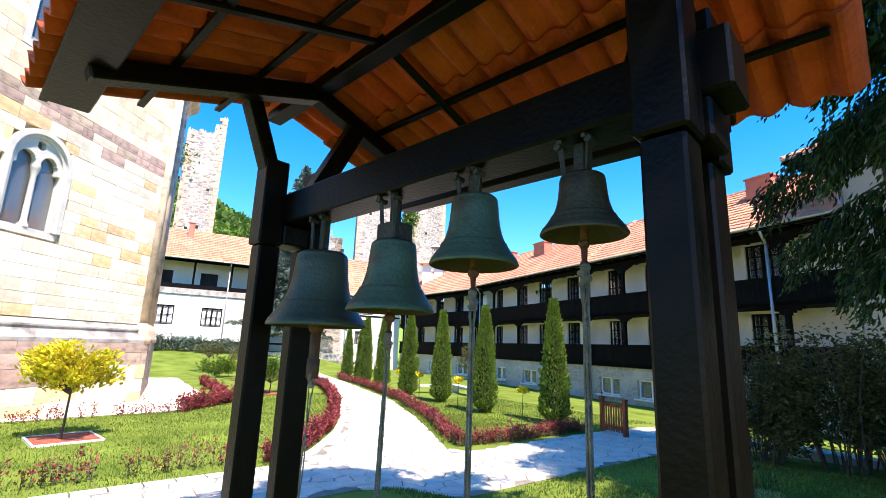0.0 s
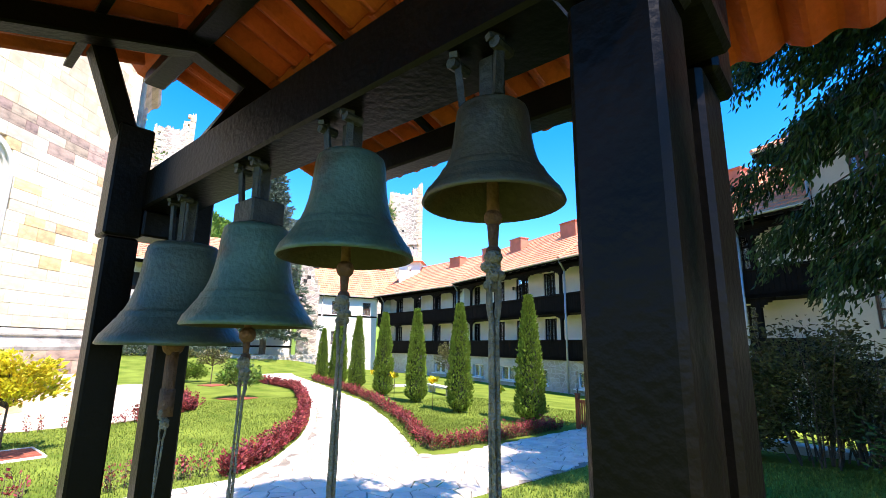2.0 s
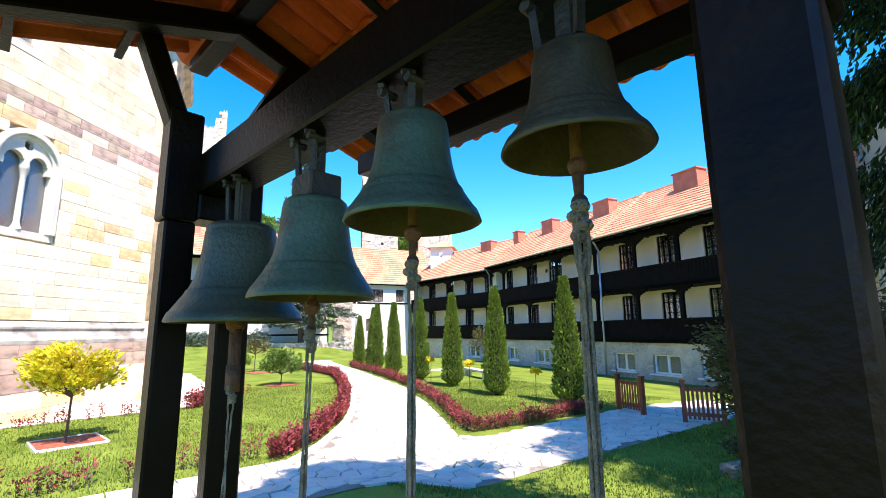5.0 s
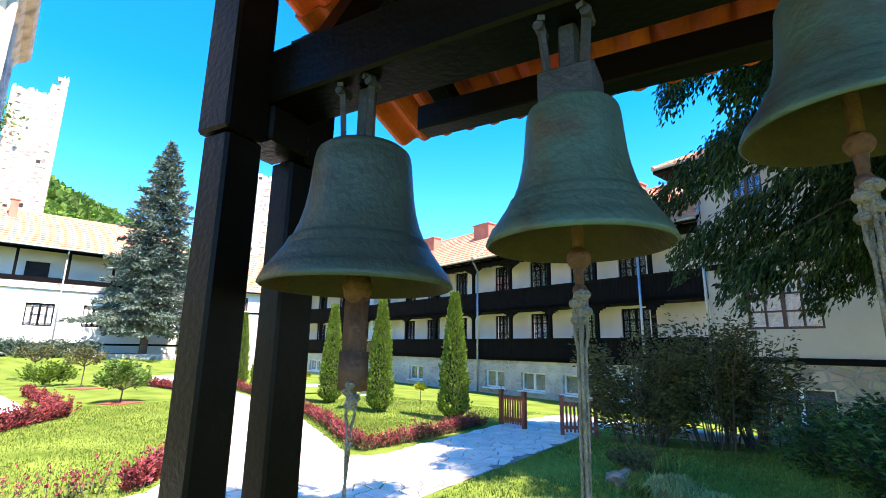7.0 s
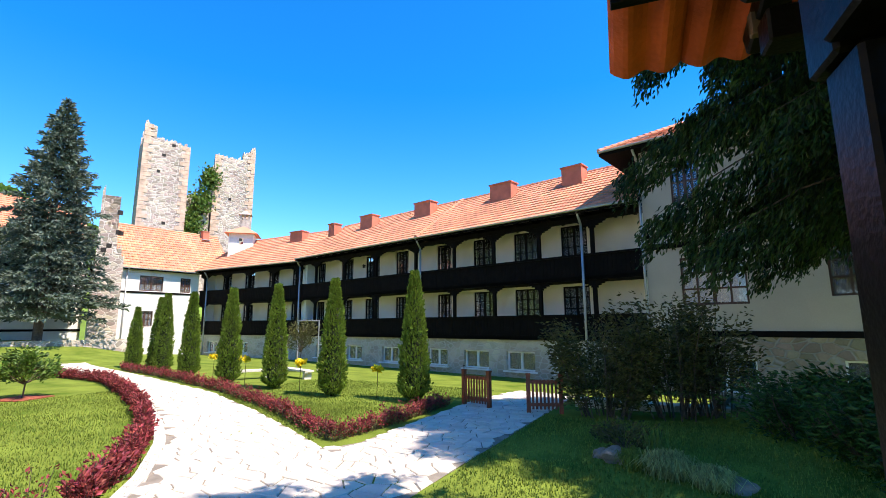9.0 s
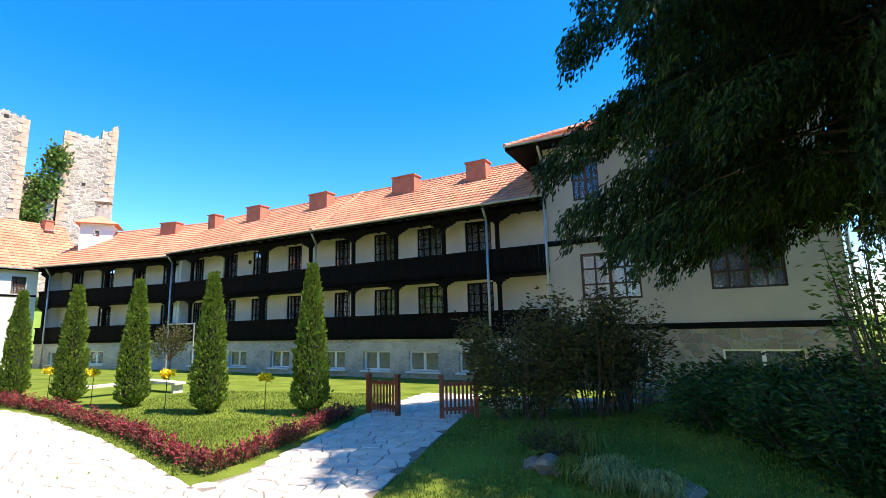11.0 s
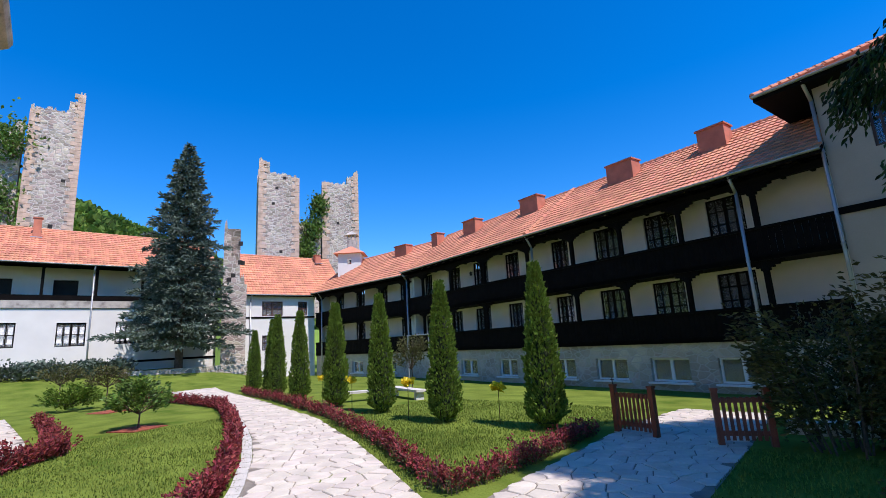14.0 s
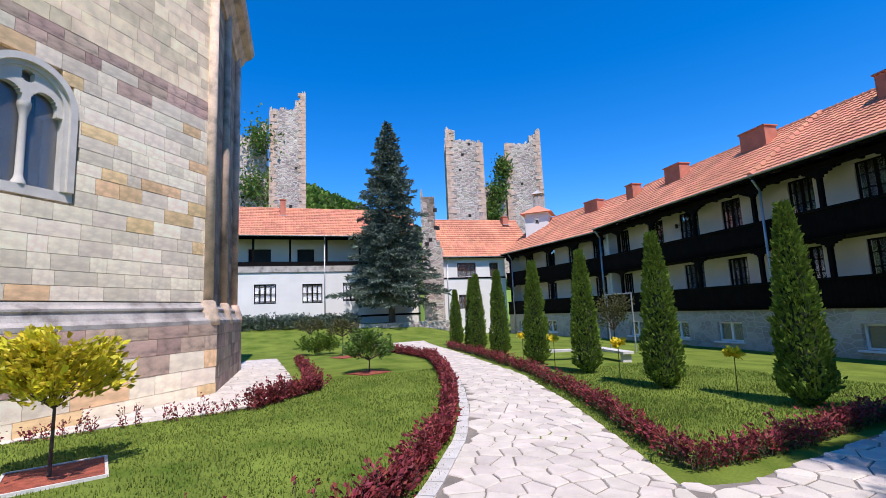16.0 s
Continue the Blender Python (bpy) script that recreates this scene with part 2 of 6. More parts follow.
def beam(bm, a, b, w, h):
    """A timber from a to b, w wide and h high."""
    a, b = Vector(a), Vector(b)
    d = b - a
    q = d.to_track_quat("X", "Z").to_matrix().to_4x4()
    return box(bm, (0, 0, 0), (d.length, w, h), Matrix.Translation((a + b) / 2) @ q)


def tube(bm, a, b, r1, r2=None, n=10):
    a, b = Vector(a), Vector(b)
    d = b - a
    q = d.to_track_quat("Z", "Y").to_matrix().to_4x4()
    bmesh.ops.create_cone(bm, cap_ends=True, segments=n, radius1=r1, radius2=r1 if r2 is None else r2, depth=d.length, matrix=Matrix.Translation((a + b) / 2) @ q)


def lathe(bm, profile, n=48, m=None):
    """A turned shape: rows of radius and height."""
    rings = []
    for r, z in profile:
        rings.append([bm.verts.new(((m or Matrix()) @ Vector((r * math.cos(2 * math.pi * i / n), r * math.sin(2 * math.pi * i / n), z)))) for i in range(n)])
    for p, q in zip(rings, rings[1:]):
        for i in range(n):
            bm.faces.new((p[i], p[(i + 1) % n], q[(i + 1) % n], q[i]))


def bevel(bm, w, seg=1):
    bmesh.ops.bevel(bm, geom=bm.edges[:], offset=w, segments=seg, affect="EDGES", clamp_overlap=True)


def to_mesh(name, bm, material, smooth=False):
    me = bpy.data.meshes.new(name)
    bmesh.ops.recalc_face_normals(bm, faces=bm.faces[:])
    bm.to_mesh(me)
    bm.free()
    me.materials.append(material)
    if smooth:
        me.shade_smooth()
    return me


def from_lists(name, verts, faces, material, smooth=False):
    me = bpy.data.meshes.new(name)
    me.from_pydata(verts, [], faces)
    me.materials.append(material)
    if smooth:
        me.shade_smooth()
    return me


def hang(name, mesh, parent=None, m=None, label=""):
    ob = new(name, mesh)
    if parent:
        ob.parent = parent
    if m:
        ob.matrix_basis = m
    if label:
        ob["label"] = label
    return ob


def part(name, bm, material, parent, label="", smooth=False):
    return hang(name, to_mesh(name, bm, material, smooth), parent, None, label)


def thing(name, m, label, category, group="", kind=""):
    ob = new(name)
    ob.empty_display_size = 0.2
    ob.matrix_basis = m
    return tagged(ob, label, category, group, kind)


def pierced(bm, x0, x1, z0, z1, y0, y1, holes):
    """A wall from x0 to x1 and z0 to z1, between y0 and y1, with rectangular holes through it."""
    xs = sorted({x0, x1, *[h[0] for h in holes], *[h[1] for h in holes]})
    zs = sorted({z0, z1, *[h[2] for h in holes], *[h[3] for h in holes]})
    xs = [x for x in xs if x0 <= x <= x1]
    zs = [z for z in zs if z0 <= z <= z1]

    def is_open(i, j):
        if i < 0 or j < 0 or i >= len(xs) - 1 or j >= len(zs) - 1:
            return None
        x, z = (xs[i] + xs[i + 1]) / 2, (zs[j] + zs[j + 1]) / 2
        return any(h[0] < x < h[1] and h[2] < z < h[3] for h in holes)

    def quad(*p):
        bm.faces.new([bm.verts.new(v) for v in p])
    for i in range(len(xs) - 1):
        for j in range(len(zs) - 1):
            a, b, c, d = xs[i], xs[i + 1], zs[j], zs[j + 1]
            if not is_open(i, j):
                quad((a, y0, c), (b, y0, c), (b, y0, d), (a, y0, d))
                quad((a, y1, c), (a, y1, d), (b, y1, d), (b, y1, c))
                for di, dj, p, q in ((-1, 0, (a, c), (a, d)), (1, 0, (b, c), (b, d)), (0, -1, (a, c), (b, c)), (0, 1, (a, d), (b, d))):
                    if is_open(i + di, j + dj) in (None, True):
                        quad((p[0], y0, p[1]), (q[0], y0, q[1]), (q[0], y1, q[1]), (p[0], y1, p[1]))
    bmesh.ops.remove_doubles(bm, verts=bm.verts[:], dist=0.0005)


def tiled(x0, x1, lo, hi, pitch=0.24, row=0.36, amp=0.035):
    """Rows of interlocking pantiles on a slope from lo to hi, each a (depth, height); gives vertices and faces."""
    V, F = [], []
    n = max(2, int((x1 - x0) / pitch))
    rows = max(2, int(math.hypot(hi[0] - lo[0], hi[1] - lo[1]) / row))
    wave = (0.0, 0.75, 1.0, 0.6)
    up = Vector((0, -(hi[1] - lo[1]), hi[0] - lo[0])).normalized()
    if up.z < 0:
        up = -up
    for r in range(rows):
        a, b = r / rows, (r + 1.06) / rows
        for c in range(n):
            base = len(V)
            off = (random.random() - 0.5) * 0.012
            for k in range(5):
                x = x0 + (x1 - x0) * (c + k / 4) / n
                h = wave[k % 4] * amp
                for f, lift in ((a, 0.045 + off), (a, 0.015 + off), (b, 0.0)):
                    p = Vector((x, lo[0] + (hi[0] - lo[0]) * f, lo[1] + (hi[1] - lo[1]) * f)) + up * (h + lift)
                    if lift < 0.02 + off and f == a:
                        p = Vector((x, lo[0] + (hi[0] - lo[0]) * f, lo[1] + (hi[1] - lo[1]) * f)) + up * (h * 0.8 + off)
                    V.append(p)
            for k in range(4):
                i = base + k * 3
                F.append((i, i + 3, i + 5, i + 2))
                F.append((i + 1, i + 4, i + 3, i))
    return V, F


def leaf_cloud(points, size, aspect=1.0, rng=random, droop=None, fold=True):
    """Small folded leaves at points (place, way out): vertices and faces."""
    V, F = [], []
    for p, out in points:
        s = size * rng.uniform(0.6, 1.3)
        d = Vector(out) + Vector((rng.uniform(-1, 1), rng.uniform(-1, 1), rng.uniform(-1, 1))) * 0.7
        if droop:
            d += Vector((0, 0, droop))
        d.normalize()
        side = d.cross(Vector((rng.uniform(-1, 1), rng.uniform(-1, 1), rng.uniform(-1, 1))))
        if side.length < 1e-3:
            side = Vector((1, 0, 0))
        side = side.normalized() * s * aspect * 0.5
        nrm = side.cross(d).normalized() * s * 0.15
        p = Vector(p)
        i = len(V)
        V += [p, p + d * s * 0.5 + side + nrm, p + d * s, p + d * s * 0.5 - side + nrm]
        F += [(i, i + 1, i + 2), (i, i + 2, i + 3)]
    return V, F


def smooth01(a, b, x):
    t = max(0.0, min(1.0, (x - a) / (b - a)))
    return t * t * (3 - 2 * t)


WALKED = [(-0.5, 0.6), (-2.2, 0.45), (-3.0, 1.1), (-3.9, 2.7), (-4.9, 3.0)]


def near_walk(x, y):
    best = 99.0
    for (ax, ay), (bx, by) in zip(WALKED, WALKED[1:]):
        t = max(0, min(1, ((x - ax) * (bx - ax) + (y - ay) * (by - ay)) / ((bx - ax) ** 2 + (by - ay) ** 2)))
        best = min(best, math.hypot(x - ax - t * (bx - ax), y - ay - t * (by - ay)))
    return best


def gz(x, y):
    """Height of the ground."""
    w = 0.265 * x + 0.964 * y
    z = -0.40 * smooth01(10, 21, w)
    z += 1.25 * smooth01(32, 45, -x) * (1 - smooth01(19, 25, y))
    z += 0.38 * (1 - smooth01(1.2, 3.0, near_walk(x, y)))
    if x > -60:
        z += 0.5 * smooth01(-4.5, 3, x) * smooth01(8, 12, y) * (1 - smooth01(15, 19, y))
    return z

# ---- ground ----


def ground_mesh():
    def steps(lo, hi, fine_lo, fine_hi, d):
        out, x, k = [], fine_lo, d
        while x > lo:
            out.append(x)
            k *= 1.25
            x -= k
        out = [lo] + out[::-1]
        x = fine_lo + d
        while x < fine_hi:
            out.append(x)
            x += d
        k = d
        while x < hi:
            out.append(x)
            k *= 1.25
            x += k
        return out + [hi]
    xs, ys = steps(-900, 900, -34, 4, 0.5), steps(-900, 900, -3, 26, 0.5)
    V = [(x, y, gz(x, y) + 0.02 * noise.noise(Vector((x * 0.7, y * 0.7, 0)))) for y in ys for x in xs]
    n = len(xs)
    F = [(j * n + i, j * n + i + 1, (j + 1) * n + i + 1, (j + 1) * n + i) for j in range(len(ys) - 1) for i in range(n - 1)]
    return from_lists("ground", V, F, M_GRASS, True)


tagged(hang("ground", ground_mesh()), "mown green lawn of the monastery courtyard", "lawn", kind="structure")

# ---- buildings ----


def window_meshes(w, h, frame_mat, cols=2, rows=3, bar=0.05, leaf=True):
    bm = bmesh.new()
    posts = [(-w / 2, 0.14)]
    for c in range(1, cols * 2):
        posts.append((-w / 2 + w * c / (cols * 2), 0.12 if c == cols and leaf else bar))
    posts.append((w / 2, 0.14))
    rails = [(0, 0.14)] + [(h * r / rows, bar) for r in range(1, rows)] + [(h, 0.14)]
    holes = [(p[0] + p[1] / 2, q[0] - q[1] / 2, r[0] + r[1] / 2, s[0] - s[1] / 2) for p, q in zip(posts, posts[1:]) for r, s in zip(rails, rails[1:])]
    pierced(bm, -w / 2, w / 2, 0, h, 0, 0.085, holes)
    fr = to_mesh("window_frame", bm, frame_mat)
    bm = bmesh.new()
    span(bm, (-w / 2 + 0.05, 0.04, 0.05), (w / 2 - 0.05, 0.05, h - 0.05))
    return fr, to_mesh("pane", bm, M_GLASS)


def set_window(parent, fr, pane, x, y, z, label=""):
    wob = hang("window", fr, parent, Matrix.Translation((x, y, z)), label)
    hang("pane", pane, wob).visible_shadow = False
    return wob


def downpipe(parent, x, y, z0, z1, lean=0.55):
    bm = bmesh.new()
    tube(bm, (x, y, z0), (x, y, z1 - 0.6), 0.055)
    tube(bm, (x, y, z1 - 0.62), (x, y - lean, z1 - 0.05), 0.055)
    for z in np.arange(z0 + 0.8, z1 - 0.8, 1.9):
        tube(bm, (x, y, z), (x, y, z + 0.05), 0.07)
    part("downpipe", bm, M_ZINC, parent, "grey zinc downpipe", True)


def gutter(parent, x0, x1, y, z):
    V, F = [], []
    for x in (x0, x1):
        for k in range(9):
            a = math.pi * k / 8
            V.append((x, y + 0.075 * math.cos(a), z - 0.075 * math.sin(a)))
        for k in range(9):
            a = math.pi * (8 - k) / 8
            V.append((x, y + 0.068 * math.cos(a), z + 0.004 - 0.068 * math.sin(a)))
    F = [(k, k + 1, 18 + k + 1, 18 + k) for k in range(17)]
    hang("gutter", from_lists("gutter", V, F, M_ZINC, True), parent)


def chimney(parent, x, y, z, w=1.45, d=0.75, h=1.0):
    bm = bmesh.new()
    span(bm, (x - w / 2, y - d / 2, z - 0.6), (x + w / 2, y + d / 2, z + h))
    c = part("chimney", bm, M_CHIM, parent, "salmon-painted chimney with sheet flashing")
    bm = bmesh.new()
    span(bm, (x - w / 2 - 0.06, y - d / 2 - 0.06, z + h), (x + w / 2 + 0.06, y + d / 2 + 0.06, z + h + 0.07))
    part("cap", bm, M_CHIM, c)
    bm = bmesh.new()
    beam(bm, (x - w / 2 - 0.1, y - d / 2 - 0.05, z - 0.24), (x + w / 2 + 0.1, y - d / 2 - 0.05, z - 0.24), 0.22, 0.05)
    part("flashing", bm, M_ZINC, c)


def corbel(bm, x, y, z, w=1.3):
    """A sawn bracket, stepped in ogees, under a beam over a post."""
    for k, (hw, top, bot) in enumerate(((w / 2, 0, -0.10), (w * 0.38, -0.10, -0.18), (w * 0.24, -0.18, -0.26), (w * 0.12, -0.26, -0.36))):
        span(bm, (x - hw, y - 0.07, z + bot), (x + hw, y + 0.07, z + top))


def roof_gable(parent, x0, x1, eave, ridge, back, label="", over=0.0, **kw):
    V, F = tiled(x0, x1, eave, ridge, **kw)
    hang("roof", from_lists("roof", V, F, M_TILE), parent, None, label)
    V, F = tiled(x0, x1, back, ridge, **kw)
    hang("roof", from_lists("roof", V, F, M_TILE), parent)
    bm = bmesh.new()
    for p, q in ((eave, ridge), (ridge, back)):
        vs = [bm.verts.new(v) for v in ((x0, p[0], p[1] - 0.03), (x1, p[0], p[1] - 0.03), (x1, q[0], q[1] - 0.03), (x0, q[0], q[1] - 0.03))]
        lo = [bm.verts.new((v.co.x, v.co.y, v.co.z - 0.12)) for v in vs]
        bm.faces.new(vs)
        bm.faces.new(lo[::-1])
        for i in range(4):
            bm.faces.new((vs[i], lo[i], lo[(i + 1) % 4], vs[(i + 1) % 4]))
    part("soffit", bm, M_TIMBER, parent, "dark boarded eaves")
    bm = bmesh.new()
    x = x0
    while x < x1:
        tube(bm, (x, ridge[0], ridge[1] + 0.0), (min(x + 0.38, x1), ridge[0], ridge[1] + 0.02), 0.10, 0.12, 8)
        x += 0.36
    part("ridge_capping", bm, M_TILE, parent)


def hip_roof(parent, x0, x1, y0, y1, ze, zr, inset, label=""):
    """A tiled hipped roof: front and back slopes cut along the hips, and two hip ends."""
    yr = (y0 + y1) / 2

    def cut(V, F, keep, turn=None):
        faces = [f for f in F if keep(sum((V[i] for i in f), Vector()) / len(f))]
        return [turn @ v for v in V] if turn else V, faces

    def strip(a, b, lo, hi, keep, turn=None):
        V, F = cut(*tiled(a, b, lo, hi), keep, turn)
        hang("roof", from_lists("roof", V, F, M_TILE), parent, None, label)
    run = yr - y0
    for lo in (y0, y1):
        strip(x0, x1, (lo, ze), (yr, zr), lambda c, lo=lo: x0 + inset * abs(c.y - lo) / run <= c.x <= x1 - inset * abs(c.y - lo) / run)
    turn = Matrix(((0, 1, 0, 0), (1, 0, 0, 0), (0, 0, 1, 0), (0, 0, 0, 1)))
    for lo, hi in ((x0, x0 + inset), (x1, x1 - inset)):
        strip(y0, y1, (lo, ze), (hi, zr), lambda c, lo=lo: abs(c.x - yr) <= run * (1 - abs(c.y - lo) / inset), turn)
    bm = bmesh.new()
    e = [bm.verts.new(v) for v in ((x0, y0, ze - 0.03), (x1, y0, ze - 0.03), (x1, y1, ze - 0.03), (x0, y1, ze - 0.03))]
    r = [bm.verts.new(v) for v in ((x0 + inset, yr, zr - 0.03), (x1 - inset, yr, zr - 0.03))]
    for f in ((e[0], e[1], r[1], r[0]), (e[1], e[2], r[1]), (e[2], e[3], r[0], r[1]), (e[3], e[0], r[0])):
        bm.faces.new(f)
    lo = [bm.verts.new(v.co - Vector((0, 0, 0.14))) for v in e]
    bm.faces.new(lo[::-1])
    for k in range(4):
        bm.faces.new((e[k], lo[k], lo[(k + 1) % 4], e[(k + 1) % 4]))
    part("soffit", bm, M_TIMBER, parent, "dark boarded eaves")
    bm = bmesh.new()
    for a, b in (((x0, y0, ze), (x0 + inset, yr, zr)), ((x0, y1, ze), (x0 + inset, yr, zr)), ((x1, y0, ze), (x1 - inset, yr, zr)), ((x1, y1, ze), (x1 - inset, yr, zr)), ((x0 + inset, yr, zr), (x1 - inset, yr, zr))):
        a, b = Vector(a) + Vector((0, 0, 0.06)), Vector(b) + Vector((0, 0, 0.06))
        n = int((b - a).length / 0.36)
        for k in range(n):
            tube(bm, a.lerp(b, k / n), a.lerp(b, (k + 1.05) / n), 0.13, 0.10, 8)
    part("ridge_capping", bm, M_TILE, parent)


def gallery_house(name, F, x0, x1, eave, ridge, back, posts, wins, cellar, label, plinth_mat, base=-0.9, roof_label="terracotta pantile roof"):
    h = thing(name, F, label, "building", kind="")
    ez = eave[1]
    bm = bmesh.new()
    pierced(bm, x0, x1, base, 1.48, 0.62, 1.0, [(c - w / 2, c + w / 2, -0.05, 0.88) for c, w in cellar])
    part("plinth", bm, plinth_mat, h, "grey rubble stone basement wall")
    # near-black sheets behind the openings, painted as the darkness of the rooms
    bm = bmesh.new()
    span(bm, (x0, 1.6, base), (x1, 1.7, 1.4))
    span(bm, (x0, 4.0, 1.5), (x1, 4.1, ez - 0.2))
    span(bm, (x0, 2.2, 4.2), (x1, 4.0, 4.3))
    part("shade_backing", bm, M_SHADE, h)
    bm = bmesh.new()
    holes = [(c - w / 2, c + w / 2, z, z + 1.62) for c, w in wins for z in (2.45, 5.50)]
    pierced(bm, x0, x1, 1.48, ez + 0.4, 1.9, 2.2, holes)
    part("wall", bm, M_CREAM, h, "cream plastered gallery wall")
    bm = bmesh.new()
    pierced(bm, x0, x1, base, ez, back[0] - 0.9, back[0] - 0.6, [])
    part("wall", bm, M_PLASTER, h)
    for x in (x0, x1 - 0.25):
        bm = bmesh.new()
        span(bm, (x, 1.0, base), (x + 0.25, back[0] - 0.9, ez))
        part("end_wall", bm, M_PLASTER, h)
    for z in (1.48, 4.22):
        bm = bmesh.new()
        span(bm, (x0, 0.5, z - 0.02), (x1, 1.9, z + 0.16))
        part("gallery_floor", bm, M_TIMBER, h)
        bm = bmesh.new()
        span(bm, (x0, 0.50, z), (x1, 0.56, z + 0.20))
        span(bm, (x0, 0.47, z + 1.10), (x1, 0.62, z + 1.18))
        x = x0
        while x < x1 - 0.1:
            span(bm, (x + 0.006, 0.535 + random.uniform(0, 0.008), z + 0.2), (min(x + 0.194, x1), 0.575, z + 1.10))
            x += 0.2
        part("parapet", bm, M_TIMBER, h, "black boarded gallery parapet")
    for p in posts:
        bm = bmesh.new()
        span(bm, (p - 0.085, 0.58, 1.60), (p + 0.085, 0.75, ez - 0.5))
        bevel(bm, 0.012)
        part("post", bm, M_TIMBER, h)
        bm = bmesh.new()
        corbel(bm, p, 0.665, ez - 0.42)
        part("bracket", bm, M_TIMBER, h)
        bm = bmesh.new()
        corbel(bm, p, 0.665, 4.20, 1.2)
        part("bracket", bm, M_TIMBER, h)
    bm = bmesh.new()
    span(bm, (x0, 0.56, ez - 0.42), (x1, 0.78, ez - 0.2))
    x = x0 + 0.3
    while x < x1:
        span(bm, (x - 0.06, eave[0] + 0.1, ez - 0.2), (x + 0.06, 1.9, ez - 0.06))
        x += 0.9
    part("wall_plate", bm, M_TIMBER, h)
    bm = bmesh.new()
    span(bm, (x0, 0.7, ez - 0.05), (x1, 2.0, ez))
    part("gallery_ceiling", bm, M_TIMBER, h)
    meshes = {}
    for c, w in wins:
        if w not in meshes:
            meshes[w] = window_meshes(w, 1.62, M_TIMBER)
        for z in (2.45, 5.50):
            set_window(h, *meshes[w], c, 1.97, z)
    for c, w in cellar:
        if ("c", w) not in meshes:
            meshes["c", w] = window_meshes(w, 0.93, M_PVC, 1, 1)
            bm = bmesh.new()
            span(bm, (-w / 2 - 0.12, -0.30, -0.08), (w / 2 + 0.12, 0.02, -0.01))
            meshes["s", w] = to_mesh("sill", bm, M_PVC)
        wo = set_window(h, *meshes["c", w], c, 0.78, -0.05, "white plastic basement window")
        hang("sill", meshes["s", w], wo, Matrix.Translation((0, -0.02, 0)))
    roof_gable(h, x0, x1, eave, ridge, back, roof_label)
    gutter(h, x0, x1, eave[0] - 0.06, ez + 0.02)
    return h


FA = pose(-16.06, 24.82, 0, 0, 0, -15.2)
wing_a = gallery_house("dormitory_wing", FA, -13.2, 13.05, (0, 7.38), (4.6, 10.62), (9.2, 7.38),
                       [-11.2, -7.7, -4.3, -0.6, 2.46, 5.2, 7.94, 10.7],
                       [(-12.3, 1.0), (-9.0, 1.4), (-6.1, 1.5), (-3.1, 1.2), (0.65, 1.15), (3.6, 1.4), (6.42, 1.45), (9.2, 1.4)],
                       [(-10.1, 1.5), (-6.33, 1.6), (-2.8, 1.5), (1.2, 1.5), (3.97, 1.63), (6.7, 1.63), (9.4, 1.63)],
                       "long two-storey dormitory with black timber galleries on a stone basement", M_PLINTH)
for cx, cw in ((-2.4, 1.5), (4.1, 1.5), (8.7, 1.15), (-8.4, 1.4), (-12.9, 0.8)):
    chimney(wing_a, cx, 3.45, 9.62, cw)
for px in (0.0, 10.28):
    downpipe(wing_a, px, 0.42, -0.4, 7.38, 0.4)
downpipe(wing_a, -13.1, 0.42, -0.5, 7.38, 0.4)
bm = bmesh.new()
for k in range(15):
    t = k / 15
    tube(bm, (0, 4.6 * t, 7.46 + 3.24 * t), (0, 4.6 * (t + 0.075), 7.44 + 3.24 * (t + 0.075)), 0.14, 0.11, 8)
part("hip_capping", bm, M_TILE, wing_a)
for sx, sz in ((7.15, 6.55), (7.15, 3.45), (-6.9, 6.5)):
    bm = bmesh.new()
    tube(bm, (sx, 1.9, sz), (sx, 1.75, sz), 0.02, 0.02, 6)
    tube(bm, (sx, 1.72, sz - 0.2), (sx, 1.72, sz), 0.07, 0.09, 8)
    tube(bm, (sx, 1.72, sz), (sx, 1.72, sz + 0.08), 0.1, 0.02, 8)
    part("wall_lantern", bm, M_IRON, wing_a)

FB = pose(-28.79, 28.41, 0, 0, 0, -3.4)
wing_b = gallery_house("dormitory_wing", FB, -12.75, 0.0, (0, 7.2), (4.6, 10.5), (9.2, 7.2), [-12.2, -9.2, -6.2, -3.2, -0.4],
                       [(-10.8, 1.3), (-7.7, 1.3), (-4.6, 1.3), (-1.7, 1.3)], [(-10.5, 1.4), (-6.6, 1.5), (-2.5, 1.5)],
                       "far dormitory wing with black timber galleries and tiled roof", M_PLINTH)
chimney(wing_b, -3.6, 3.6, 9.5, 1.5)
downpipe(wing_b, -11.6, 0.42, -0.5, 7.2, 0.4)

# the link between the far wings
FM = pose(-42.81, 23.63, 0, 0, 0, 77)
link_house = thing("link_building", FM, "white plastered building with a steep terracotta roof", "building")
bm = bmesh.new()
mw = [(1.35, 3.2, 5.2, 6.5), (4.6, 5.5, 5.2, 6.5), (1.4, 2.6, 2.2, 3.5)]
pierced(bm, 0, 6.2, -1.0, 7.3, 0.4, 0.75, mw)
span(bm, (0, 8.2, -1), (6.2, 8.5, 7.3))
span(bm, (0, 0.75, -1), (0.3, 8.2, 7.3))
part("wall", bm, M_PLASTER, link_house)
bm = bmesh.new()
span(bm, (0, 0.36, 4.98), (6.2, 0.4, 5.14))
part("band", bm, M_TIMBER, link_house)
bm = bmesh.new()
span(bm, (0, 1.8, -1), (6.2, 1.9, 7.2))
part("shade_backing", bm, M_SHADE, link_house)
for a, b, c, d in mw:
    set_window(link_house, *window_meshes(b - a, d - c, M_BROWNFR, 2, 2), (a + b) / 2, 0.5, c)
